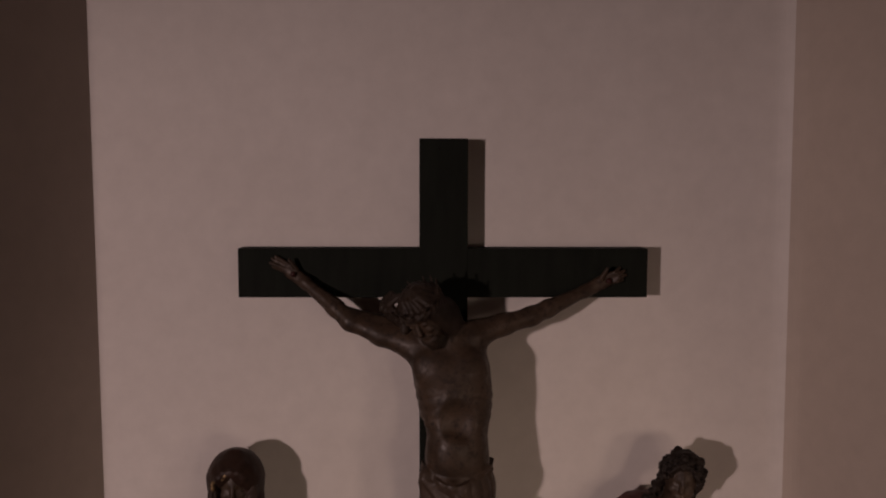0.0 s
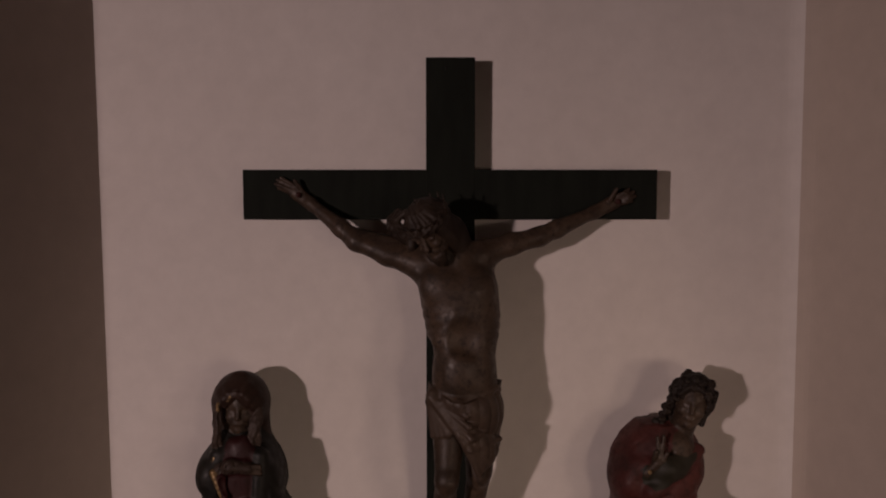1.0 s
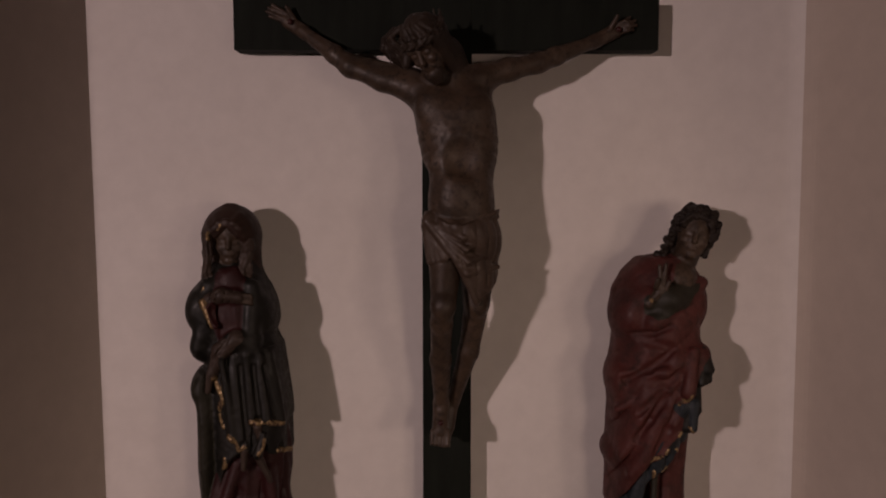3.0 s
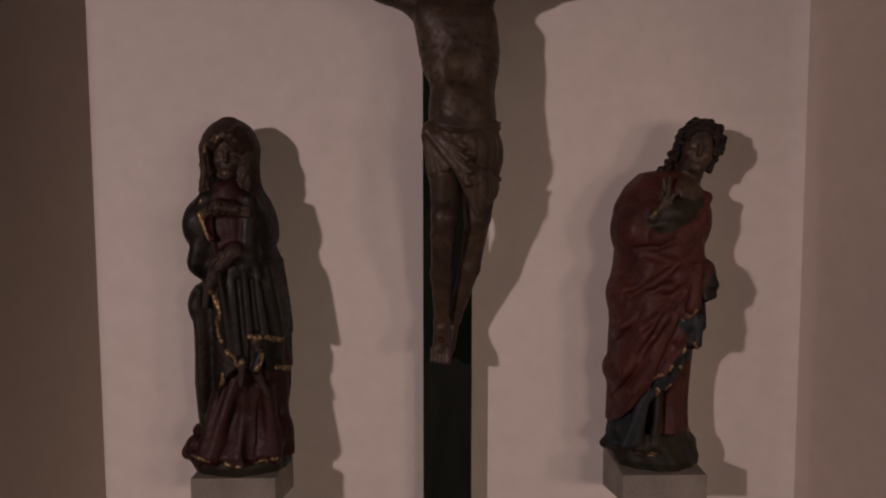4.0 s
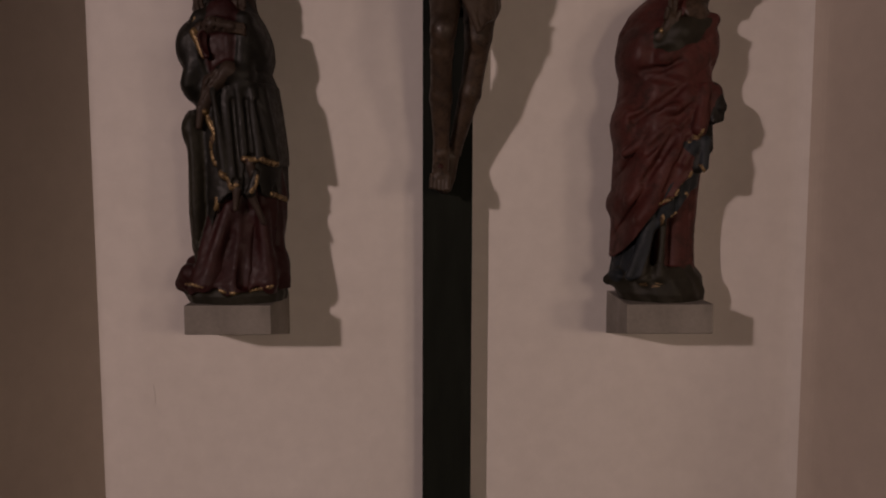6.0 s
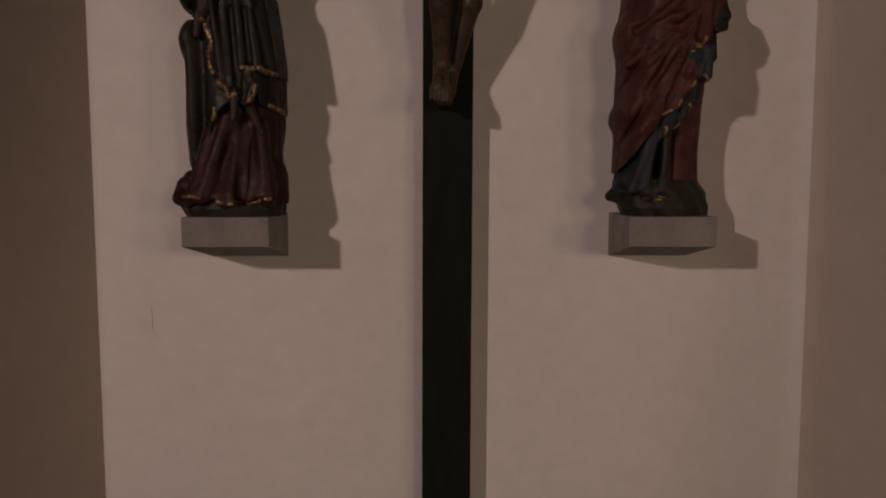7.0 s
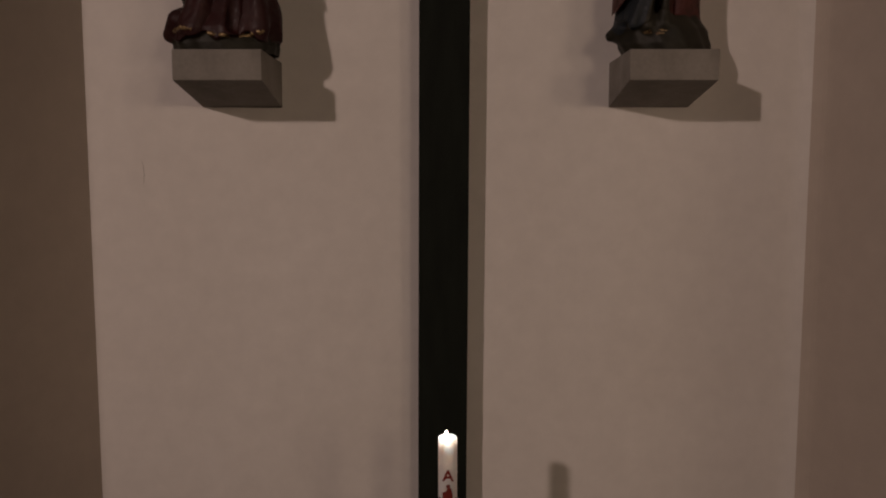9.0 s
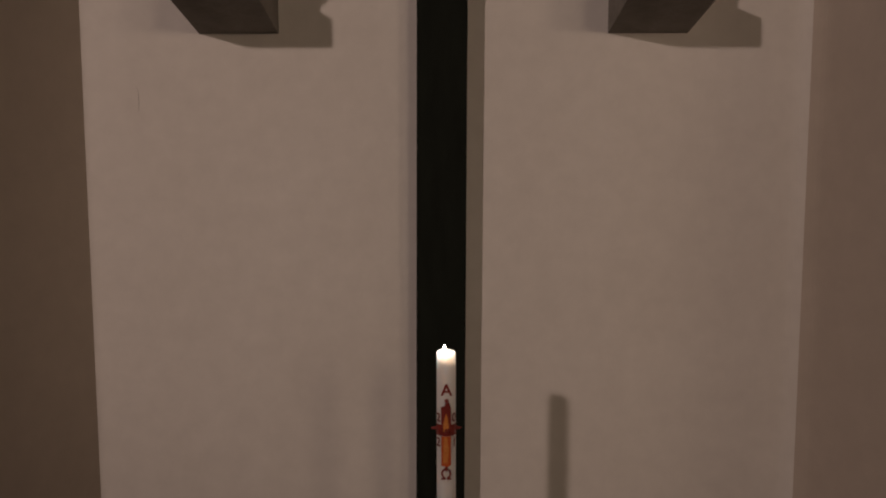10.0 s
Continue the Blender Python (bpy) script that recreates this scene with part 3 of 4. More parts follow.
    c.robe([(4.40, 0.0, 0.180, -0.35, 0.090), (4.50, -0.062, 0.206, -0.355, 0.104), (4.62, -0.094, 0.220, -0.358, 0.120), (4.74, -0.108, 0.226, -0.355, 0.132),
            (4.82, -0.112, 0.224, -0.352, 0.137), (4.89, -0.104, 0.218, -0.342, 0.130)], cloth, 0.006, swag, edge,
           lambda x: np.interp(x, (-0.12, 0.0, 0.06, 0.16, 0.24), (4.862, 4.805, 4.800, 4.838, 4.868)), back=0.04)
    c.limb((-0.098, -0.40, 4.845), (0.03, -0.478, 4.800), 0.016, 0.016, cloth, 0.012)
    c.limb((0.03, -0.478, 4.800), (0.200, -0.395, 4.850), 0.016, 0.012, cloth, 0.012)
    c.egg((-0.092, -0.420, 4.815), (0.032, 0.034, 0.042), cloth, 0.014)
    for mx, my, mz, ex, ey, ez, r in ((0.06, -0.488, 4.745, 0.216, -0.36, 4.830, 0.013), (0.07, -0.492, 4.695, 0.216, -0.36, 4.760, 0.014), (0.08, -0.490, 4.640, 0.216, -0.37, 4.685, 0.015),
                                      (0.075, -0.485, 4.590, 0.216, -0.385, 4.605, 0.015), (0.055, -0.482, 4.620, 0.165, -0.430, 4.505, 0.016), (0.030, -0.478, 4.650, 0.118, -0.445, 4.450, 0.017)):
        c.limb((-0.100, -0.437, 4.815), (mx, my - 0.006, mz), r * 0.8, r, cloth, 0.009)
        c.limb((mx, my - 0.006, mz), (ex, ey, ez), r, r * 0.8, cloth, 0.009)
    for i in range(4):
        c.limb((-0.112 + 0.006 * i, -0.42, 4.79), (-0.092 + 0.022 * i, -0.428 - 0.012 * i, 4.635 + 0.006 * i), 0.011, 0.012, cloth, 0.018)
        c.limb((0.200, -0.30 - 0.025 * i, 4.815), (0.204 + 0.004 * (i % 2), -0.27 - 0.022 * i, 4.66 - 0.03 * i), 0.016, 0.012, cloth, 0.014)
    c.chisel(0.0004)
    ob = c.mesh("crucified_figure", [SKIN, BROWN_HAIR, CLOTH, BLOOD])
    ob.location = (-0.004, -0.014, 0)
    return tagged(ob, "dark carved wooden crucified figure with grey loincloth on the cross", "statue")


crucified()


# ---------------------------------------------------------------- the hooded woman
def woman():
    c = Carving((-1.32, -0.52, 3.262), (-0.70, -0.0, 4.93), 0.004)
    blue, red, skin, veil, linen, gold, green = range(7)
    # earthen base and the dress that spreads over it
    c.robe([(3.262, -1.215, -0.772, -0.245, 0.175), (3.30, -1.235, -0.764, -0.245, 0.180), (3.36, -1.225, -0.785, -0.245, 0.170)], green, 0.01,
           lambda a, x, z: 0.02 * np.sin(7 * a + 1) + 0.012 * np.sin(15 * a))
    c.robe([(3.325, -1.235, -0.765, -0.245, 0.195), (3.36, -1.225, -0.760, -0.25, 0.190), (3.42, -1.165, -0.765, -0.25, 0.170), (3.55, -1.125, -0.778, -0.24, 0.135),
            (3.65, -1.115, -0.768, -0.24, 0.134), (3.75, -1.110, -0.770, -0.245, 0.135), (4.00, -1.100, -0.815, -0.25, 0.130), (4.30, -1.100, -0.850, -0.255, 0.120), (4.50, -1.120, -0.880, -0.25, 0.110)], red, 0.012,
           lambda a, x, z: (0.075 * ridges(4.5 * a + 0.9 * np.sin(4 * z) + 0.4, 0.55) + 0.03 * np.sin(11 * a + 9 * z)) * np.clip((4.3 - z) / 0.5, 0, 1),
           lambda x: 3.325 + 0.014 * np.sin(34 * x) + 0.008 * np.sin(71 * x))
    c.limb((-1.225, -0.31, 3.345), (-1.175, -0.36, 3.40), 0.034, 0.045, red, 0.02)
    c.egg((-1.185, -0.27, 3.440), (0.030, 0.05, 0.028), red, 0.03)
    c.egg((-0.80, -0.275, 3.43), (0.052, 0.08, 0.075), red, 0.025)
    c.limb((-0.845, -0.365, 3.66), (-0.81, -0.37, 3.36), 0.024, 0.030, red, 0.03)
    c.limb((-0.905, -0.385, 3.68), (-0.925, -0.425, 3.36), 0.014, 0.020, None, 0.03, cut=True)
    c.limb((-0.985, -0.372, 3.70), (-1.09, -0.412, 3.365), 0.024, 0.034, red, 0.035)
    c.limb((-1.055, -0.355, 3.68), (-1.130, -0.405, 3.37), 0.022, 0.026, red, 0.03)

    # mantle, long on one side, gathered up in front
    def hem(x):
        return np.interp(x, (-1.15, -1.10, -1.07, -1.03, -1.00, -0.93, -0.895, -0.86, -0.82, -0.76, -0.73),
                         (3.44, 3.46, 3.58, 3.705, 3.74, 3.77, 3.745, 3.775, 3.745, 3.715, 3.72)) + 0.006 * np.sin(70 * x)

    def apron_hem(x):
        return np.interp(x, (-1.10, -1.075, -1.047, -1.040, -1.016, -0.974, -0.963, -0.935, -0.914, -0.905, -0.872, -0.839, -0.785, -0.740),
                         (4.30, 4.12, 4.04, 3.93, 3.85, 3.81, 3.775, 3.79, 3.765, 3.900, 3.893, 3.902, 3.874, 3.885))

    def drape(a, x, z):
        low = np.clip((4.22 - z) / 0.25, 0, 1)
        return 0.045 * low * ridges(2.6 * a + 0.5 * np.sin(3.1 * z), 0.8) + (1 - low) * 0.028 * ridges(3 * a + 7 * z, 0.8)
    c.robe([(3.44, -1.150, -0.790, -0.245, 0.150), (3.67, -1.140, -0.772, -0.245, 0.168), (3.737, -1.140, -0.764, -0.245, 0.174), (3.94, -1.150, -0.768, -0.245, 0.168),
            (4.164, -1.160, -0.785, -0.245, 0.158), (4.23, -1.178, -0.792, -0.25, 0.160), (4.30, -1.180, -0.828, -0.25, 0.158), (4.36, -1.200, -0.826, -0.25, 0.158),
            (4.44, -1.205, -0.840, -0.25, 0.148), (4.54, -1.165, -0.875, -0.245, 0.132), (4.62, -1.110, -0.920, -0.24, 0.100)], blue, 0.008, drape, hem, square=2.2, back=0.055)
    c.robe([(3.44, -1.165, -1.120, -0.24, 0.10), (3.50, -1.180, -1.085, -0.24, 0.145), (3.67, -1.192, -1.065, -0.24, 0.168), (3.90, -1.188, -1.06, -0.24, 0.172),
            (4.045, -1.196, -1.07, -0.24, 0.162), (4.12, -1.17, -1.08, -0.24, 0.15)], green, 0.012, lambda a, x, z: 0.025 * np.sin(5 * a + 4 * z))
    # the upper layer over the knee, its edge falling in a zigzag
    c.robe([(3.74, -1.130, -0.758, -0.245, 0.184), (3.94, -1.125, -0.762, -0.245, 0.180), (4.10, -1.120, -0.780, -0.245, 0.172), (4.24, -1.12, -0.80, -0.245, 0.150)], blue, 0.004,
           lambda a, x, z: 0.035 * ridges(15 * (x + 0.10 * (z - 3.9)) * (1 + 0.0 * a) + 1.1, 0.7), apron_hem, square=3.0, back=0.055)
    c.egg((-1.160, -0.25, 4.045), (0.046, 0.14, 0.080), green, 0.035)
    c.egg((-1.152, -0.26, 4.240), (0.056, 0.14, 0.075), blue, 0.035)
    c.egg((-1.158, -0.26, 4.415), (0.068, 0.14, 0.110), blue, 0.035, (0, 8, 0))
    c.egg((-0.865, -0.24, 4.425), (0.048, 0.125, 0.125), blue, 0.04, (0, -14, 0))
    # front edges of the mantle round the breast
    c.egg((-1.010, -0.405, 4.40), (0.085, 0.05, 0.20), None, 0.02, cut=True)
    c.egg((-1.005, -0.345, 4.41), (0.095, 0.055, 0.21), red, 0.012)
    for i in range(4):
        c.limb((-1.045 + 0.026 * i, -0.388, 4.50), (-1.03 + 0.022 * i, -0.392, 4.27), 0.010, 0.012, red, 0.02)
    c.limb((-0.900, -0.355, 4.52), (-0.915, -0.375, 4.24), 0.030, 0.034, blue, 0.04)
    c.limb((-1.105, -0.350, 4.52), (-1.135, -0.360, 4.30), 0.028, 0.034, blue, 0.04)
    # upper forearm laid across the breast, its wide sleeve open below
    c.limb((-1.105, -0.375, 4.455), (-1.030, -0.412, 4.488), 0.026, 0.026, linen, 0.025)
    c.limb((-1.030, -0.412, 4.488), (-0.950, -0.408, 4.476), 0.026, 0.022, linen, 0.025)
    for i in range(4):
        c.limb((-0.955, -0.412, 4.490 - 0.011 * i), (-0.898 + 0.004 * (i % 2), -0.400, 4.486 - 0.013 * i), 0.0085, 0.0065, skin, 0.004)
    c.limb((-1.070, -0.425, 4.435), (-1.052, -0.430, 4.350), 0.022, 0.014, red, 0.010)
    c.egg((-1.052, -0.442, 4.405), (0.026, 0.026, 0.048), None, 0.008, (0, -14, 0), cut=True)
    for i in range(5):
        c.limb((-1.112 + 0.0085 * i, -0.402 - 0.004 * i, 4.455 - 0.022 * i), (-1.1035 + 0.0085 * i, -0.406 - 0.004 * i, 4.433 - 0.022 * i), 0.0165 - 0.0015 * i, 0.0155 - 0.0015 * i, gold, 0.006)
    for x in (-1.075, -1.045, -1.010, -0.980):
        c.limb((x + 0.006, c.front(x + 0.006, 4.505), 4.508), (x - 0.006, c.front(x - 0.006, 4.460), 4.455), 0.003, 0.004, None, 0.010, cut=True)
    # lower hand and the cloth that falls from it
    c.limb((-0.900, -0.375, 4.275), (-0.985, -0.405, 4.280), 0.030, 0.032, blue, 0.03)
    c.limb((-0.965, -0.405, 4.290), (-1.040, -0.412, 4.235), 0.036, 0.034, linen, 0.025)
    c.limb((-1.040, -0.412, 4.235), (-1.078, -0.408, 4.140), 0.034, 0.022, linen, 0.02)
    c.limb((-1.085, -0.420, 4.130), (-1.100, -0.410, 4.050), 0.018, 0.014, linen, 0.012)
    for i in range(4):
        x, z = -1.005 - 0.022 * i, 4.285 - 0.030 * i
        c.limb((x + 0.012, c.front(x + 0.012, z + 0.022), z + 0.022), (x - 0.006, c.front(x - 0.006, z - 0.024), z - 0.024), 0.003, 0.005, None, 0.012, cut=True)
    # long folds over the knee
    for x0, x1, z1, r in ((-1.030, -0.985, 3.84, 0.017), (-0.985, -0.945, 3.81, 0.021), (-0.925, -0.908, 3.92, 0.015), (-0.868, -0.836, 3.92, 0.015), (-0.830, -0.780, 3.90, 0.018)):
        c.limb((x0, c.front(x0, 4.21) + 0.004, 4.21), (x1, c.front(x1, z1) + 0.006, z1), r * 0.6, r * 0.9, blue, 0.022)
    for x0, x1, z1 in ((-0.955, -0.925, 3.83), (-0.895, -0.872, 3.93), (-0.850, -0.806, 3.93)):
        c.limb((x0, c.front(x0, 4.16), 4.16), (x1, c.front(x1, z1), z1), 0.003, 0.006, None, 0.020, cut=True)
    # folded tubes of the hem and the pale lining in them
    for x, z, w in ((-0.945, 3.80, 0.020), (-0.875, 3.905, 0.026), (-0.858, 3.775, 0.020), (-0.790, 3.765, 0.020)):
        c.limb((x, c.front(x, z + 0.012), z + 0.012), (x + 0.004, c.front(x, z + 0.012), z - 0.030), w * 0.62, w * 0.62, None, 0.008, cut=True)
    c.limb((-0.880, -0.418, 3.885), (-0.868, -0.412, 3.830), 0.020, 0.014, linen, 0.008)
    c.limb((-0.940, -0.418, 3.775), (-0.948, -0.418, 3.690), 0.019, 0.012, linen, 0.008)
    c.limb((-0.880, -0.418, 3.750), (-0.828, -0.408, 3.630), 0.019, 0.012, linen, 0.012)
    c.limb((-0.850, -0.425, 3.85), (-0.880, -0.425, 3.76), 0.015, 0.022, blue, 0.010)
    # head and veil
    c.limb((-1.02, -0.25, 4.52), (-1.025, -0.28, 4.66), 0.060, 0.055, skin, 0.02)
    # veil: a hood that runs down on to the shoulders
    c.egg((-1.018, -0.225, 4.755), (0.134, 0.125, 0.136), veil, 0.012)
    c.limb((-1.098, -0.225, 4.74), (-1.082, -0.235, 4.57), 0.058, 0.062, veil, 0.03)
    c.limb((-0.945, -0.195, 4.74), (-0.944, -0.195, 4.55), 0.052, 0.058, veil, 0.03)
    c.egg((-1.020, -0.390, 4.715), (0.078, 0.130, 0.118), None, 0.02, cut=True)
    face(c, head_frame((-1.016, -0.256, 4.722), 3, 4, 6), skin, 0.96, True)
    # the veil's brim drawn in a pointed arch over the brow, with parted hair under it
    for e in (-1, 1):
        for i in range(5):
            r = 0.066 + 0.009 * i
            q = [(-1.016 + e * r * math.sin(radians(f)), -0.345 + 0.012 * i + 0.0007 * abs(f - 40), 4.735 + (r + 0.016) * math.cos(radians(f))) for f in (4, 30, 56, 82)]
            for p0, p1 in zip(q, q[1:]):
                c.limb(p0, p1, 0.012, 0.012, veil, 0.018)
        for i in range(4):
            c.limb((-1.016 + e * 0.006, -0.345, 4.795 + 0.008 * i), (-1.018 + e * (0.050 + 0.004 * i), -0.330, 4.745 + 0.012 * i), 0.008, 0.007, veil, 0.010)
    for i in range(7):
        a = -0.9 + 0.3 * i
        c.limb((-1.016 + 0.03 * math.sin(a), -0.250, 4.876), (-1.018 + 0.110 * math.sin(a), -0.320 + 0.03 * abs(a), 4.812 - 0.035 * abs(a)), 0.007, 0.008, veil, 0.024)
    # wavy linen ends of the veil, one broad and one narrow
    for x, x1, z0, z1, w, n in ((-1.096, -1.106, 4.785, 4.515, 0.017, 3), (-0.918, -0.948, 4.725, 4.525, 0.030, 5)):
        for i in range(n):
            u = (i / (n - 1) - 0.5) * 2
            rows = [(x + (x1 - x) * j / 7 + w * u * (0.45 + 0.55 * j / 7) + 0.006 * math.sin(1.9 * j + 1.3 * i), -0.318 + (0.022 if n > 3 else 0) - 0.042 * math.sin(0.42 * j) - 0.010 * (1 - abs(u)), z0 + (z1 - z0 + 0.012 * math.cos(2 * i)) * j / 7) for j in range(8)]
            for p0, p1 in zip(rows, rows[1:]):
                c.limb(p0, p1, 0.0090, 0.0090, linen, 0.005)
    # gilding
    c.cord([(-1.092, 4.790), (-1.100, 4.755), (-1.098, 4.735)], 0.008, gold, gap=0.25, seed=1)
    c.cord([(-1.052, 4.778), (-1.038, 4.800)], 0.006, gold, seed=2)
    c.cord([(-0.955, 4.785), (-0.938, 4.770)], 0.005, gold, gap=0.3, seed=3)
    c.cord([(-1.112, 4.520), (-1.118, 4.500)], 0.006, gold, seed=4)
    c.cord([(-1.072, 4.115), (-1.050, 4.064), (-1.030, 4.018), (-1.048, 3.965), (-1.042, 3.913), (-1.014, 3.856), (-0.972, 3.818), (-0.961, 3.783), (-0.935, 3.798), (-0.918, 3.775)], 0.0125, gold, gap=0.25, seed=5)
    c.cord([(-0.905, 3.908), (-0.872, 3.902), (-0.839, 3.911), (-0.805, 3.893), (-0.775, 3.886)], 0.0130, gold, gap=0.25, seed=6)
    c.cord([(-0.848, 3.835), (-0.852, 3.800), (-0.872, 3.765), (-0.882, 3.752)], 0.0095, gold, gap=0.3, seed=7)
    c.cord([(-0.826, 3.764), (-0.795, 3.750), (-0.760, 3.728)], 0.0125, gold, gap=0.25, seed=8)
    c.cord([(-1.032, 3.735), (-1.030, 3.712), (-1.038, 3.690)], 0.0095, gold, gap=0.1, seed=9)
    c.cord([(-1.190, 3.352), (-1.142, 3.358), (-1.055, 3.340), (-0.980, 3.322), (-0.905, 3.322), (-0.854, 3.332), (-0.800, 3.345)], 0.007, gold, gap=0.55, seed=10)
    c.chisel(0.0006)
    ob = c.mesh("woman_statue", [BLUE, WINE, SKIN, VEIL, LINEN, GOLD, GREEN])
    return tagged(ob, "painted wooden statue of a hooded woman in dark gilt-edged mantle", "statue", "corbel statues")


woman()


# ---------------------------------------------------------------- the man in red
def man():
    c = Carving((0.66, -0.60, 3.262), (1.32, -0.0, 4.94), 0.004)
    red, lining, skin, hair, gold, green, dark, tunic = range(8)
    # base
    c.robe([(3.262, 0.790, 1.170, -0.25, 0.170), (3.30, 0.770, 1.175, -0.25, 0.175), (3.37, 0.765, 1.160, -0.25, 0.165), (3.42, 0.80, 1.12, -0.25, 0.14)], green, 0.02,
           lambda a, x, z: 0.03 * np.sin(5 * a + 1) + 0.015 * np.sin(13 * a + 30 * z))
    c.limb((0.735, -0.26, 3.350), (0.80, -0.27, 3.36), 0.024, 0.050, green, 0.03)
    c.egg((0.770, -0.27, 3.375), (0.030, 0.07, 0.028), lining, 0.03)

    # tunic below, lining between, red mantle outside
    c.robe([(3.310, 0.85, 1.150, -0.235, 0.165), (3.40, 0.86, 1.150, -0.215, 0.152), (3.55, 0.86, 1.152, -0.200, 0.138), (3.70, 0.86, 1.158, -0.21, 0.142), (3.80, 0.86, 1.160, -0.23, 0.148), (3.95, 0.84, 1.170, -0.25, 0.145), (4.20, 0.82, 1.18, -0.25, 0.14)], tunic, 0.01,
           lambda a, x, z: 0.05 * ridges(5 * a + 0.6, 0.6), back=0.06)

    def hem(x):
        return np.interp(x, (0.70, 0.76, 0.80, 0.854, 0.915, 0.955, 0.985, 1.005, 1.03, 1.08, 1.13, 1.20), (3.41, 3.455, 3.53, 3.60, 3.695, 3.715, 3.745, 3.795, 3.825, 3.855, 3.90, 4.00)) + 0.005 * np.sin(60 * x)

    def inner_hem(x):
        return np.interp(x, (0.72, 0.80, 0.87, 0.905, 0.935, 0.985, 1.04, 1.10, 1.20), (3.36, 3.37, 3.40, 3.60, 3.625, 3.648, 3.728, 3.775, 3.85)) + 0.006 * np.sin(60 * x)
    c.robe([(3.34, 0.755, 1.00, -0.240, 0.145), (3.50, 0.780, 1.05, -0.245, 0.155), (3.60, 0.780, 1.11, -0.250, 0.160), (3.70, 0.780, 1.135, -0.255, 0.172), (3.95, 0.780, 1.160, -0.258, 0.176), (4.15, 0.79, 1.18, -0.25, 0.16)], lining, 0.006,
           lambda a, x, z: 0.04 * ridges(6.5 * a + 3 * z, 0.6), inner_hem, back=0.06)
    for i, (x0, z0, x1, z1) in enumerate(((0.875, 3.59, 0.80, 3.38), (0.905, 3.62, 0.865, 3.37), (0.955, 3.62, 0.935, 3.39))):
        c.limb((x0, -0.385, z0), (x1, -0.388 - 0.008 * i, z1), 0.010, 0.015, (lining, green, green)[i], 0.040)
    c.limb((1.080, -0.285, 3.72), (1.070, -0.300, 3.42), 0.030, 0.034, tunic, 0.03)
    c.egg((1.105, -0.21, 3.340), (0.060, 0.11, 0.070), green, 0.03)

    def drape(a, x, z):
        # folds sweep from the shoulder side down to the far hip and round the knee
        low = np.clip((4.08 - z) / 0.2, 0, 1)
        front = np.clip(np.cos(a) * 1.6, 0, 1)
        return front * ((1 - low) * 0.022 * ridges(30 * (z - 0.75 * (x - 1.0) + 0.5 * (x - 1.0) ** 2) * 0.72, 0.65) + low * 0.095 * ridges(30 * (x - 0.36 * (z - 3.4)) + 0.8 * np.sin(4 * z), 0.55)) + 0.012 * np.sin(9 * a + 6 * z)
    c.robe([(3.335, 0.745, 1.08, -0.245, 0.160), (3.42, 0.752, 1.11, -0.25, 0.168), (3.60, 0.760, 1.13, -0.255, 0.178), (3.69, 0.757, 1.145, -0.258, 0.185), (3.93, 0.768, 1.168, -0.262, 0.190),
            (4.063, 0.756, 1.195, -0.262, 0.188), (4.19, 0.778, 1.206, -0.262, 0.180), (4.268, 0.785, 1.194, -0.262, 0.178), (4.378, 0.766, 1.200, -0.262, 0.172), (4.48, 0.780, 1.206, -0.258, 0.155),
            (4.56, 0.828, 1.175, -0.252, 0.130), (4.63, 0.900, 1.10, -0.25, 0.09)], red, 0.008, drape, hem, square=2.2, back=0.07)
    c.egg((0.762, -0.22, 3.70), (0.026, 0.10, 0.045), red, 0.03)
    c.egg((0.790, -0.26, 4.06), (0.050, 0.13, 0.10), red, 0.02)
    c.egg((0.838, -0.27, 4.370), (0.072, 0.14, 0.115), red, 0.03, (0, 15, 0))
    c.egg((0.925, -0.24, 4.525), (0.105, 0.11, 0.080), red, 0.04, (0, -38, 0))
    c.egg((1.150, -0.25, 4.44), (0.060, 0.12, 0.13), red, 0.03, (0, -10, 0))
    c.egg((0.985, -0.245, 4.575), (0.120, 0.100, 0.062), red, 0.04, (0, -22, 0))
    # gathered cloth held at the hip
    for i in range(5):
        c.limb((1.145 + 0.012 * i, -0.42 + 0.025 * i, 4.16 - 0.01 * i), (1.062 + 0.024 * i, -0.440 + 0.025 * i, 4.02 + 0.015 * i), 0.020, 0.020, red, 0.010)
    for x1, y1, z1, r in ((0.79, -0.375, 4.10, 0.014), (0.775, -0.365, 3.93, 0.016), (0.80, -0.385, 3.72, 0.018), (0.835, -0.410, 3.64, 0.018), (0.955, -0.430, 3.77, 0.016)):
        c.limb((1.145, -0.415, 4.175), ((1.145 + x1) / 2 + 0.01, -0.458, (4.175 + z1) / 2 - 0.015), 0.014, r, red, 0.028)
        c.limb(((1.145 + x1) / 2 + 0.01, -0.458, (4.175 + z1) / 2 - 0.015), (x1, y1, z1), r, r * 0.8, red, 0.028)
    c.limb((1.105, -0.445, 4.215), (1.074, -0.472, 4.035), 0.020, 0.034, red, 0.006)
    # deep grooves between the sweeping folds
    for x0, z0, x1, z1 in ((1.01, 4.215, 0.80, 4.075), (1.045, 4.15, 0.86, 3.93), (0.975, 4.02, 0.850, 3.80), (1.03, 3.99, 0.935, 3.76), (1.00, 4.33, 0.84, 4.29)):
        y0, y1, ym = c.front(x0, z0), c.front(x1, z1), c.front((x0 + x1) / 2, (z0 + z1) / 2 - 0.012)
        c.limb((x0, y0, z0), ((x0 + x1) / 2, ym, (z0 + z1) / 2 - 0.012), 0.005, 0.010, None, 0.025, cut=True)
        c.limb(((x0 + x1) / 2, ym, (z0 + z1) / 2 - 0.012), (x1, y1, z1), 0.010, 0.004, None, 0.025, cut=True)
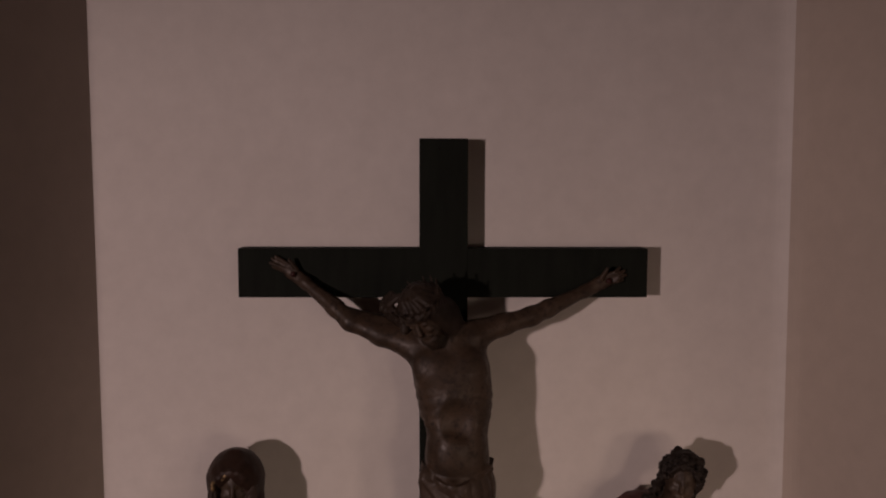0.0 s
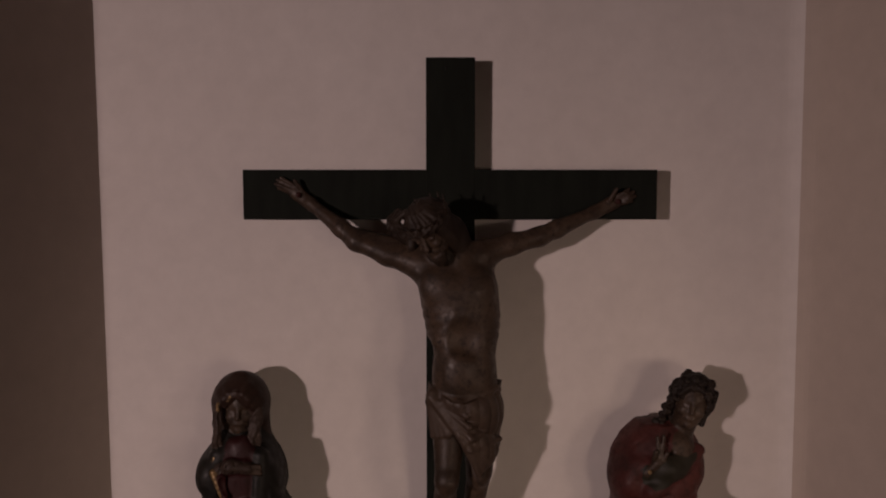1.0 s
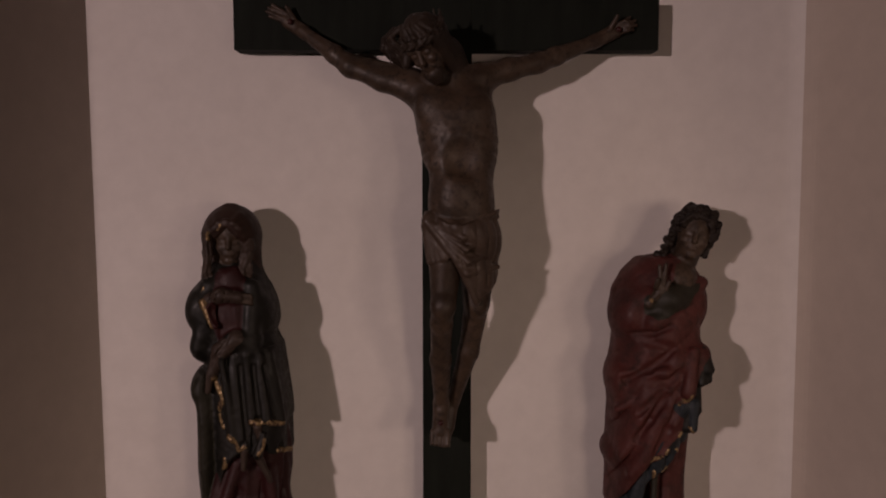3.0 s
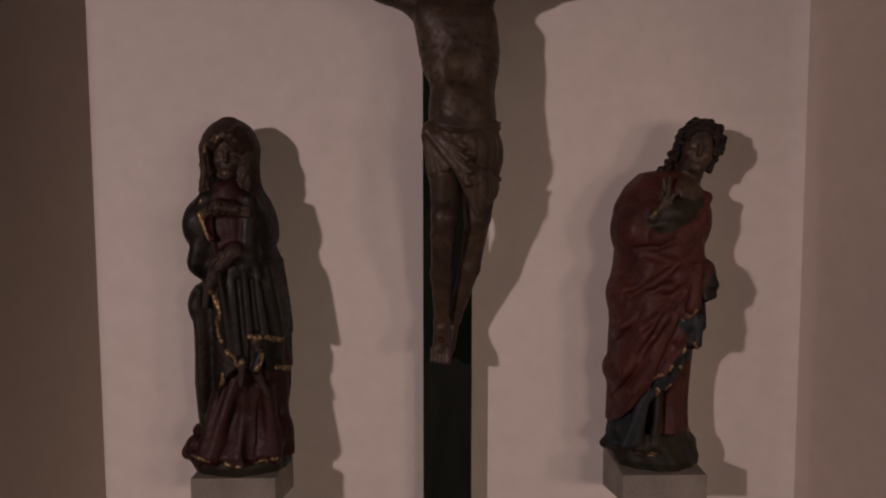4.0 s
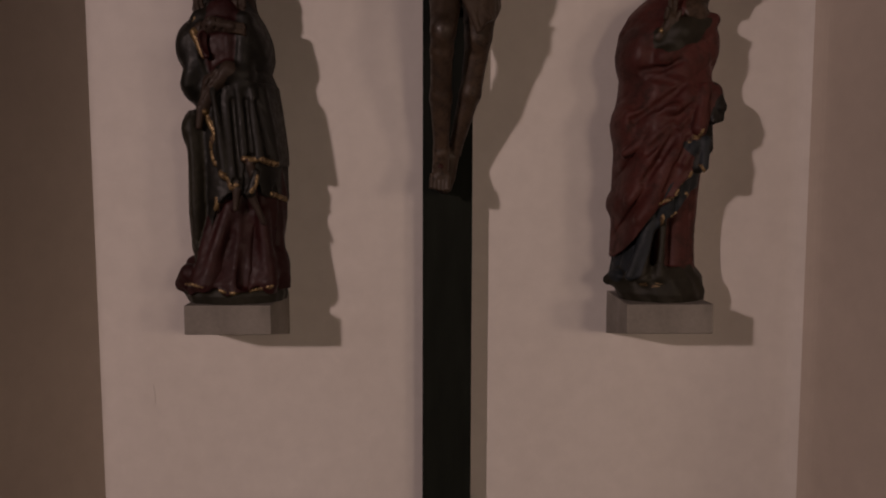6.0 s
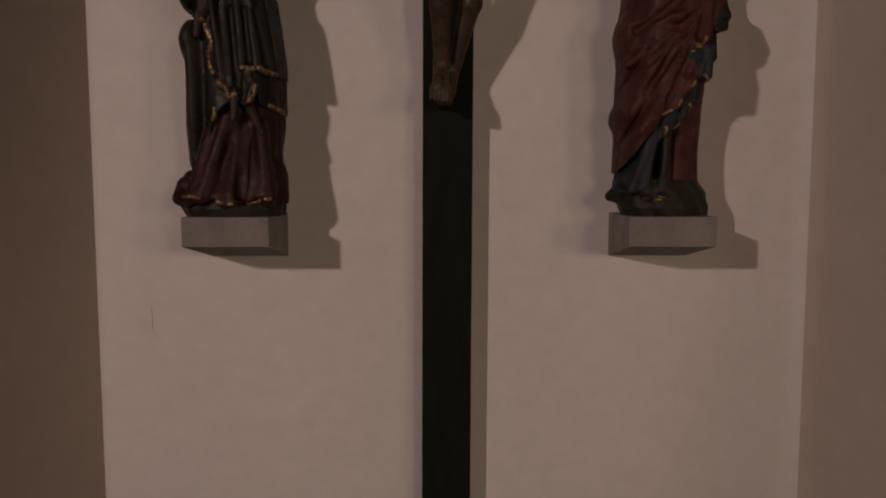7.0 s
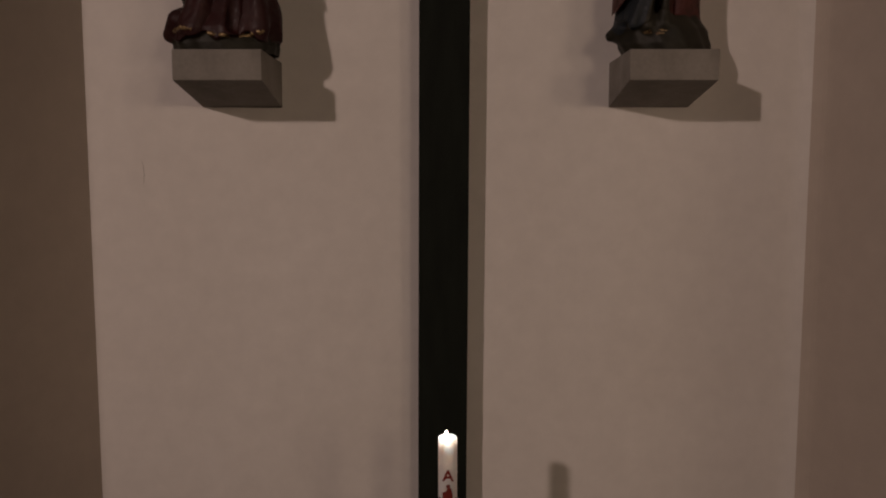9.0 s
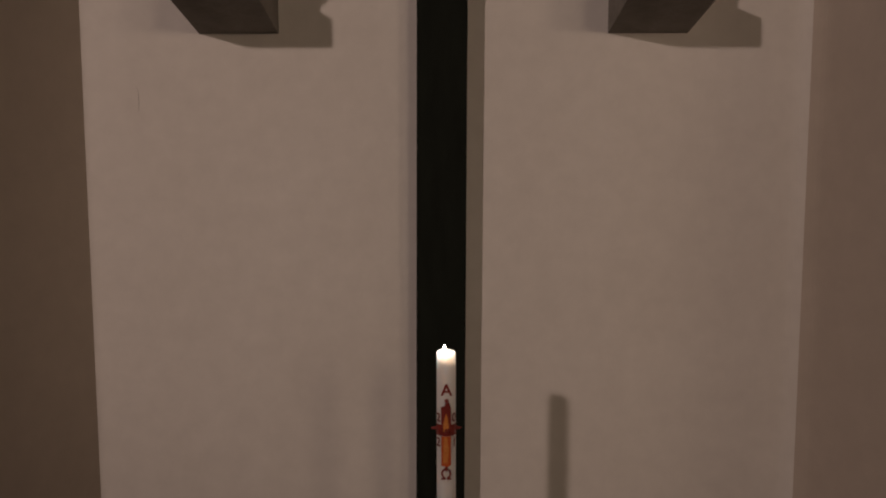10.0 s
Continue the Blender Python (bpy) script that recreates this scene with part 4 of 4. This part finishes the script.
    c.limb((0.785, -0.40, 4.285), (1.00, -0.455, 4.235), 0.010, 0.008, None, 0.03, cut=True)
    c.limb((1.04, -0.435, 4.17), (1.165, -0.39, 4.20), 0.022, 0.028, red, 0.05)
    c.limb((1.150, -0.395, 4.20), (1.172, -0.425, 4.13), 0.036, 0.034, dark, 0.015)
    for i in range(3):
        c.limb((1.145 + 0.018 * i, -0.430 + 0.008 * i, 4.15), (1.142 + 0.019 * i, -0.445 + 0.008 * i, 4.068 + 0.006 * i), 0.017, 0.016, dark, 0.008)
    c.limb((1.125, -0.41, 4.06), (1.116, -0.462, 3.95), 0.026, 0.023, dark, 0.012)
    c.limb((1.085, -0.430, 4.06), (1.080, -0.445, 3.87), 0.036, 0.032, dark, 0.010)
    c.limb((1.104, -0.462, 3.98), (1.098, -0.474, 3.870), 0.023, 0.020, lining, 0.012)
    # neck opening, sleeve and the raised hand
    c.egg((1.06, -0.340, 4.525), (0.072, 0.064, 0.085), skin, 0.04, (0, 15, 0))
    c.limb((0.99, -0.405, 4.56), (1.03, -0.405, 4.50), 0.010, 0.014, None, 0.02, cut=True)
    c.limb((0.875, -0.365, 4.435), (1.01, -0.402, 4.452), 0.038, 0.044, green, 0.04)
    c.limb((1.00, -0.405, 4.455), (1.08, -0.360, 4.47), 0.044, 0.04, red, 0.04)
    c.limb((1.17, -0.345, 4.52), (0.93, -0.425, 4.345), 0.024, 0.030, red, 0.03)
    c.limb((0.905, -0.41, 4.43), (0.940, -0.425, 4.475), 0.020, 0.018, skin, 0.012)
    c.egg((0.955, -0.425, 4.505), (0.030, 0.020, 0.038), skin, 0.014)
    for x, z, r in ((0.950, 4.605, 0.0105), (0.978, 4.610, 0.0105)):
        c.limb((0.955 + 0.5 * (x - 0.955), -0.428, 4.53), (x, -0.420, z), r + 0.001, r - 0.002, skin, 0.005)
    c.limb((0.972, -0.435, 4.50), (0.990, -0.440, 4.535), 0.011, 0.009, skin, 0.006)
    c.limb((0.930, -0.435, 4.51), (0.935, -0.448, 4.545), 0.012, 0.011, skin, 0.006)
    c.egg((0.905, -0.455, 4.452), (0.010, 0.008, 0.012), gold, 0.004)
    # neck and tilted head
    c.limb((1.07, -0.275, 4.53), (1.115, -0.325, 4.68), 0.066, 0.056, skin, 0.02)
    H = head_frame((1.135, -0.318, 4.738), 12, 6, -12)
    face(c, H, skin, 0.98, True)
    c.egg(H @ Vector((0.006, 0.035, 0.040)), (0.092, 0.092, 0.100), hair, 0.012, H.to_3x3())
    # thick curled locks, low over the brow and full at both sides
    rnd = random.Random(5)

    def lock(x, y, z, r):
        turn = 6.28 * rnd.random()
        for i in range(3):
            a = turn + 1.9 * i
            c.egg((x + 0.55 * r * math.cos(a), y - 0.3 * r * i, z + 0.55 * r * math.sin(a)), (r * (0.85 - 0.15 * i),) * 3, hair, 0.006)

    for lo, hi, n, depth, rad, size in ((0.06, 0.94, 9, -0.062, 0.066, 0.015), (-0.10, 1.10, 10, -0.030, 0.083, 0.018), (-0.22, 1.20, 10, 0.015, 0.094, 0.020), (-0.25, 1.22, 9, 0.06, 0.088, 0.022)):
        for i in range(n):
            a = math.pi * (lo + (hi - lo) * (i + 0.3 * rnd.random()) / (n - 1))
            p = H @ Vector((-rad * math.cos(a), depth, 0.030 + rad * math.sin(a) * 0.98))
            lock(p.x, p.y, p.z, size * (0.8 + 0.4 * rnd.random()))
    for i in range(8):
        u = i / 7
        lock(1.052 - 0.070 * u ** 1.3, -0.300 + 0.012 * math.sin(3 * i), 4.775 - 0.140 * u, 0.019 + 0.005 * rnd.random())
        lock(1.085 - 0.055 * u, -0.275, 4.76 - 0.15 * u, 0.024)
        lock(1.218 - 0.040 * u + 0.006 * math.sin(4 * i), -0.325, 4.825 - 0.175 * u, 0.019 + 0.005 * rnd.random())
    # olive tunic that shows at the breast, beside the raised hand
    c.stain(green, lambda x, y, z, m: (m == red) & (y < -0.30) & (np.hypot((x - 1.00) / 0.13, (z - 4.45 - 0.35 * (x - 1.00)) / 0.070) + 0.10 * np.sin(45 * x + 30 * z) + 0.05 * np.sin(110 * x - 70 * z) < 1))
    # turned-back blue lining and the gilt border along the mantle's edge
    c.stain(lining, lambda x, y, z, m: (m == red) & (y < -0.26) & (z < 3.985 + 0.10 * (x - 1.06)) & (z > 3.885 + 0.9 * (1.085 - x)) & (x > 1.005))
    for i, line in enumerate(([(1.038, 3.975), (1.055, 4.005)], [(1.066, 3.992), (1.080, 4.026)], [(1.082, 3.875), (1.100, 3.850)], [(1.050, 3.845), (1.034, 3.822), (1.018, 3.800)],
                              [(0.992, 3.765), (0.980, 3.740), (0.950, 3.722), (0.915, 3.708)], [(0.940, 3.652), (0.936, 3.622)], [(0.975, 3.652), (1.000, 3.668)], [(1.040, 3.755), (1.052, 3.735)])):
        c.cord(line, (0.007, 0.007, 0.008, 0.008, 0.007, 0.008, 0.007, 0.008)[i], gold, gap=0.08, seed=20 + i)
    c.stain(gold, lambda x, y, z, m: (m == green) & (y < -0.36) & (np.hypot((x - 0.90) * 0.8, (z - 3.345) * 3.6) < 0.04) & (np.sin(90 * x) + np.sin(230 * z + 70 * x) > 0.1))
    c.chisel(0.0006)
    ob = c.mesh("man_statue", [RED, LINING, SKIN, HAIR, GOLD, GREEN, BLUE, RED])
    ob.location = (-0.004, 0.025, 0)
    return tagged(ob, "painted wooden statue of a curly-haired man in a red mantle", "statue", "corbel statues")


man()


# ---------------------------------------------------------------- the candle and its stand
CX, CY = -0.005, -0.80


def stand():
    ob = tagged(empty("candle_stand", CX, CY, 0), "dark wrought-iron floor stand under the tall candle", "candlestick")
    part("foot", turned([(0.17, 0.0), (0.175, 0.012), (0.16, 0.03), (0.06, 0.05), (0.022, 0.09)]), IRON, ob, smooth=True)
    part("stem", turned([(0.016, 0.088), (0.015, 0.50), (0.024, 0.52), (0.024, 0.55), (0.015, 0.57), (0.014, 0.98), (0.03, 1.02)], 20), IRON, ob, smooth=True)
    part("drip_plate", turned([(0.03, 1.02), (0.062, 1.035), (0.066, 1.045), (0.060, 1.047), (0.04, 1.043)]), IRON, ob, smooth=True)
    part("cup", turned([(0.043, 1.043), (0.0445, 1.05), (0.0445, 1.088), (0.0415, 1.088), (0.0415, 1.052), (0.02, 1.05)]), IRON, ob, smooth=True)
    return ob


def wrapped(text, size, x, z, material, name, candle, radius):
    """A relief letter laid round the candle's side."""
    cu = bpy.data.curves.new("letter", "FONT")
    cu.body, cu.size, cu.align_x, cu.align_y = text, size, "CENTER", "CENTER"
    cu.offset = size * 0.022
    tmp = new("letter", cu)
    me = bpy.data.meshes.new_from_object(tmp.evaluated_get(bpy.context.evaluated_depsgraph_get()))
    bpy.data.objects.remove(tmp)
    bm = bmesh.new()
    bm.from_mesh(me)
    bpy.data.meshes.remove(me)
    bmesh.ops.triangulate(bm, faces=bm.faces)
    bmesh.ops.subdivide_edges(bm, edges=bm.edges[:], cuts=3, use_grid_fill=True)
    wrap(bm, x, z, radius)
    return part(name, bm, material, candle)


def wrap(bm, x, z, radius):
    for v in bm.verts:
        a = (v.co.x + x) / radius
        r = radius + 0.0008
        v.co = Vector((r * math.sin(a), -r * math.cos(a), v.co.y + z))


def inlay(name, points, material, candle, radius, lift=0.0):
    """A flat wax shape, an outline in (across, height), laid round the side with a little thickness."""
    bm = bmesh.new()
    bm.faces.new([bm.verts.new((px, pz, 0)) for px, pz in points])
    bmesh.ops.triangulate(bm, faces=bm.faces)
    bmesh.ops.subdivide_edges(bm, edges=bm.edges[:], cuts=5, use_grid_fill=True)
    wrap(bm, 0, 0, radius + lift)
    out = bmesh.ops.extrude_face_region(bm, geom=bm.faces[:])
    for v in [g for g in out["geom"] if isinstance(g, bmesh.types.BMVert)]:
        n = Vector((v.co.x, v.co.y, 0)).normalized()
        v.co += n * 0.0012
    return part(name, bm, material, candle)


def candle():
    R = 0.0382
    z0, z1 = 1.053, 1.700
    ob = tagged(empty("paschal_candle", CX, CY, z0), "lit thick ivory candle with red wax cross, A and Omega", "candle")
    part("wax_body", turned([(0.036, 0.0), (R, 0.004), (R, 0.60), (R, 0.620), (0.0375, 0.628), (0.0360, 0.634), (0.0332, 0.637), (0.0305, 0.6355), (0.0284, 0.631), (0.0252, 0.625), (0.017, 0.622), (0.004, 0.621)], 48), WAX, ob, smooth=True)
    part("wick", turned([(0.0016, 0.619), (0.0016, 0.634), (0.0010, 0.640)], 8), IRON, ob)
    fl = part("flame", turned([(0.0010, 0.632), (0.0036, 0.636), (0.0046, 0.641), (0.0036, 0.648), (0.0018, 0.655), (0.0003, 0.661)], 16), FLAME, ob, "small bright flame", True)
    fl.location = (-0.006, 0, 0)
    h = lambda z: z - z0
    wrapped("A", 0.066, 0.001, h(1.538), RED_WAX, "letter", ob, R)
    wrapped("\u03a9", 0.060, 0.000, h(1.195), RED_WAX, "letter", ob, R)
    for text, x, z in (("2", -0.036, 1.425), ("0", 0.036, 1.425), ("2", -0.036, 1.325), ("1", 0.036, 1.325)):
        wrapped(text, 0.050, x, h(z), RED_WAX, "digit", ob, R)
    # the cross: a red-orange upright with a flame shape on it, and a darker crosspiece
    inlay("cross_upright", [(-0.021, h(1.470)), (-0.006, h(1.478)), (-0.004, h(1.488)), (0.012, h(1.490)), (0.019, h(1.466)), (0.0195, h(1.401)), (-0.0205, h(1.401))], RED_WAX, ob, R)
    inlay("cross_upright", [(-0.0195, h(1.353)), (0.0185, h(1.353)), (0.0185, h(1.236)), (0.006, h(1.230)), (-0.0195, h(1.233))], ORANGE_WAX, ob, R)
    inlay("cross_arm", [(-0.052, h(1.4000)), (0.052, h(1.4000)), (0.052, h(1.3540)), (-0.052, h(1.3540))], RED_WAX, ob, R)
    inlay("flame_inlay", [(-0.010, h(1.372)), (0.004, h(1.372)), (0.010, h(1.392)), (0.006, h(1.430)), (0.000, h(1.448)), (-0.006, h(1.430)), (-0.012, h(1.400))], YELLOW_WAX, ob, R, 0.0014)
    inlay("flame_inlay", [(-0.012, h(1.245)), (0.006, h(1.245)), (0.010, h(1.300)), (0.004, h(1.350)), (-0.009, h(1.350))], YELLOW_WAX, ob, R, 0.0014)
    # five wax nails
    for a, z in ((0.05, 1.497), (0.03, 1.377), (0.0, 1.222), (-1.38, 1.379), (1.38, 1.380)):
        bm = turned([(0.0085, 0.0), (0.0085, 0.004), (0.0060, 0.010), (0.0045, 0.022), (0.001, 0.024)], 12)
        knob = part("wax_nail", bm, RED_WAX, ob, smooth=True)
        r = R - 0.001
        knob.matrix_local = pose(r * math.sin(a), -r * math.cos(a), h(z), 90, 0, math.degrees(a))
    return ob


stand()
candle()
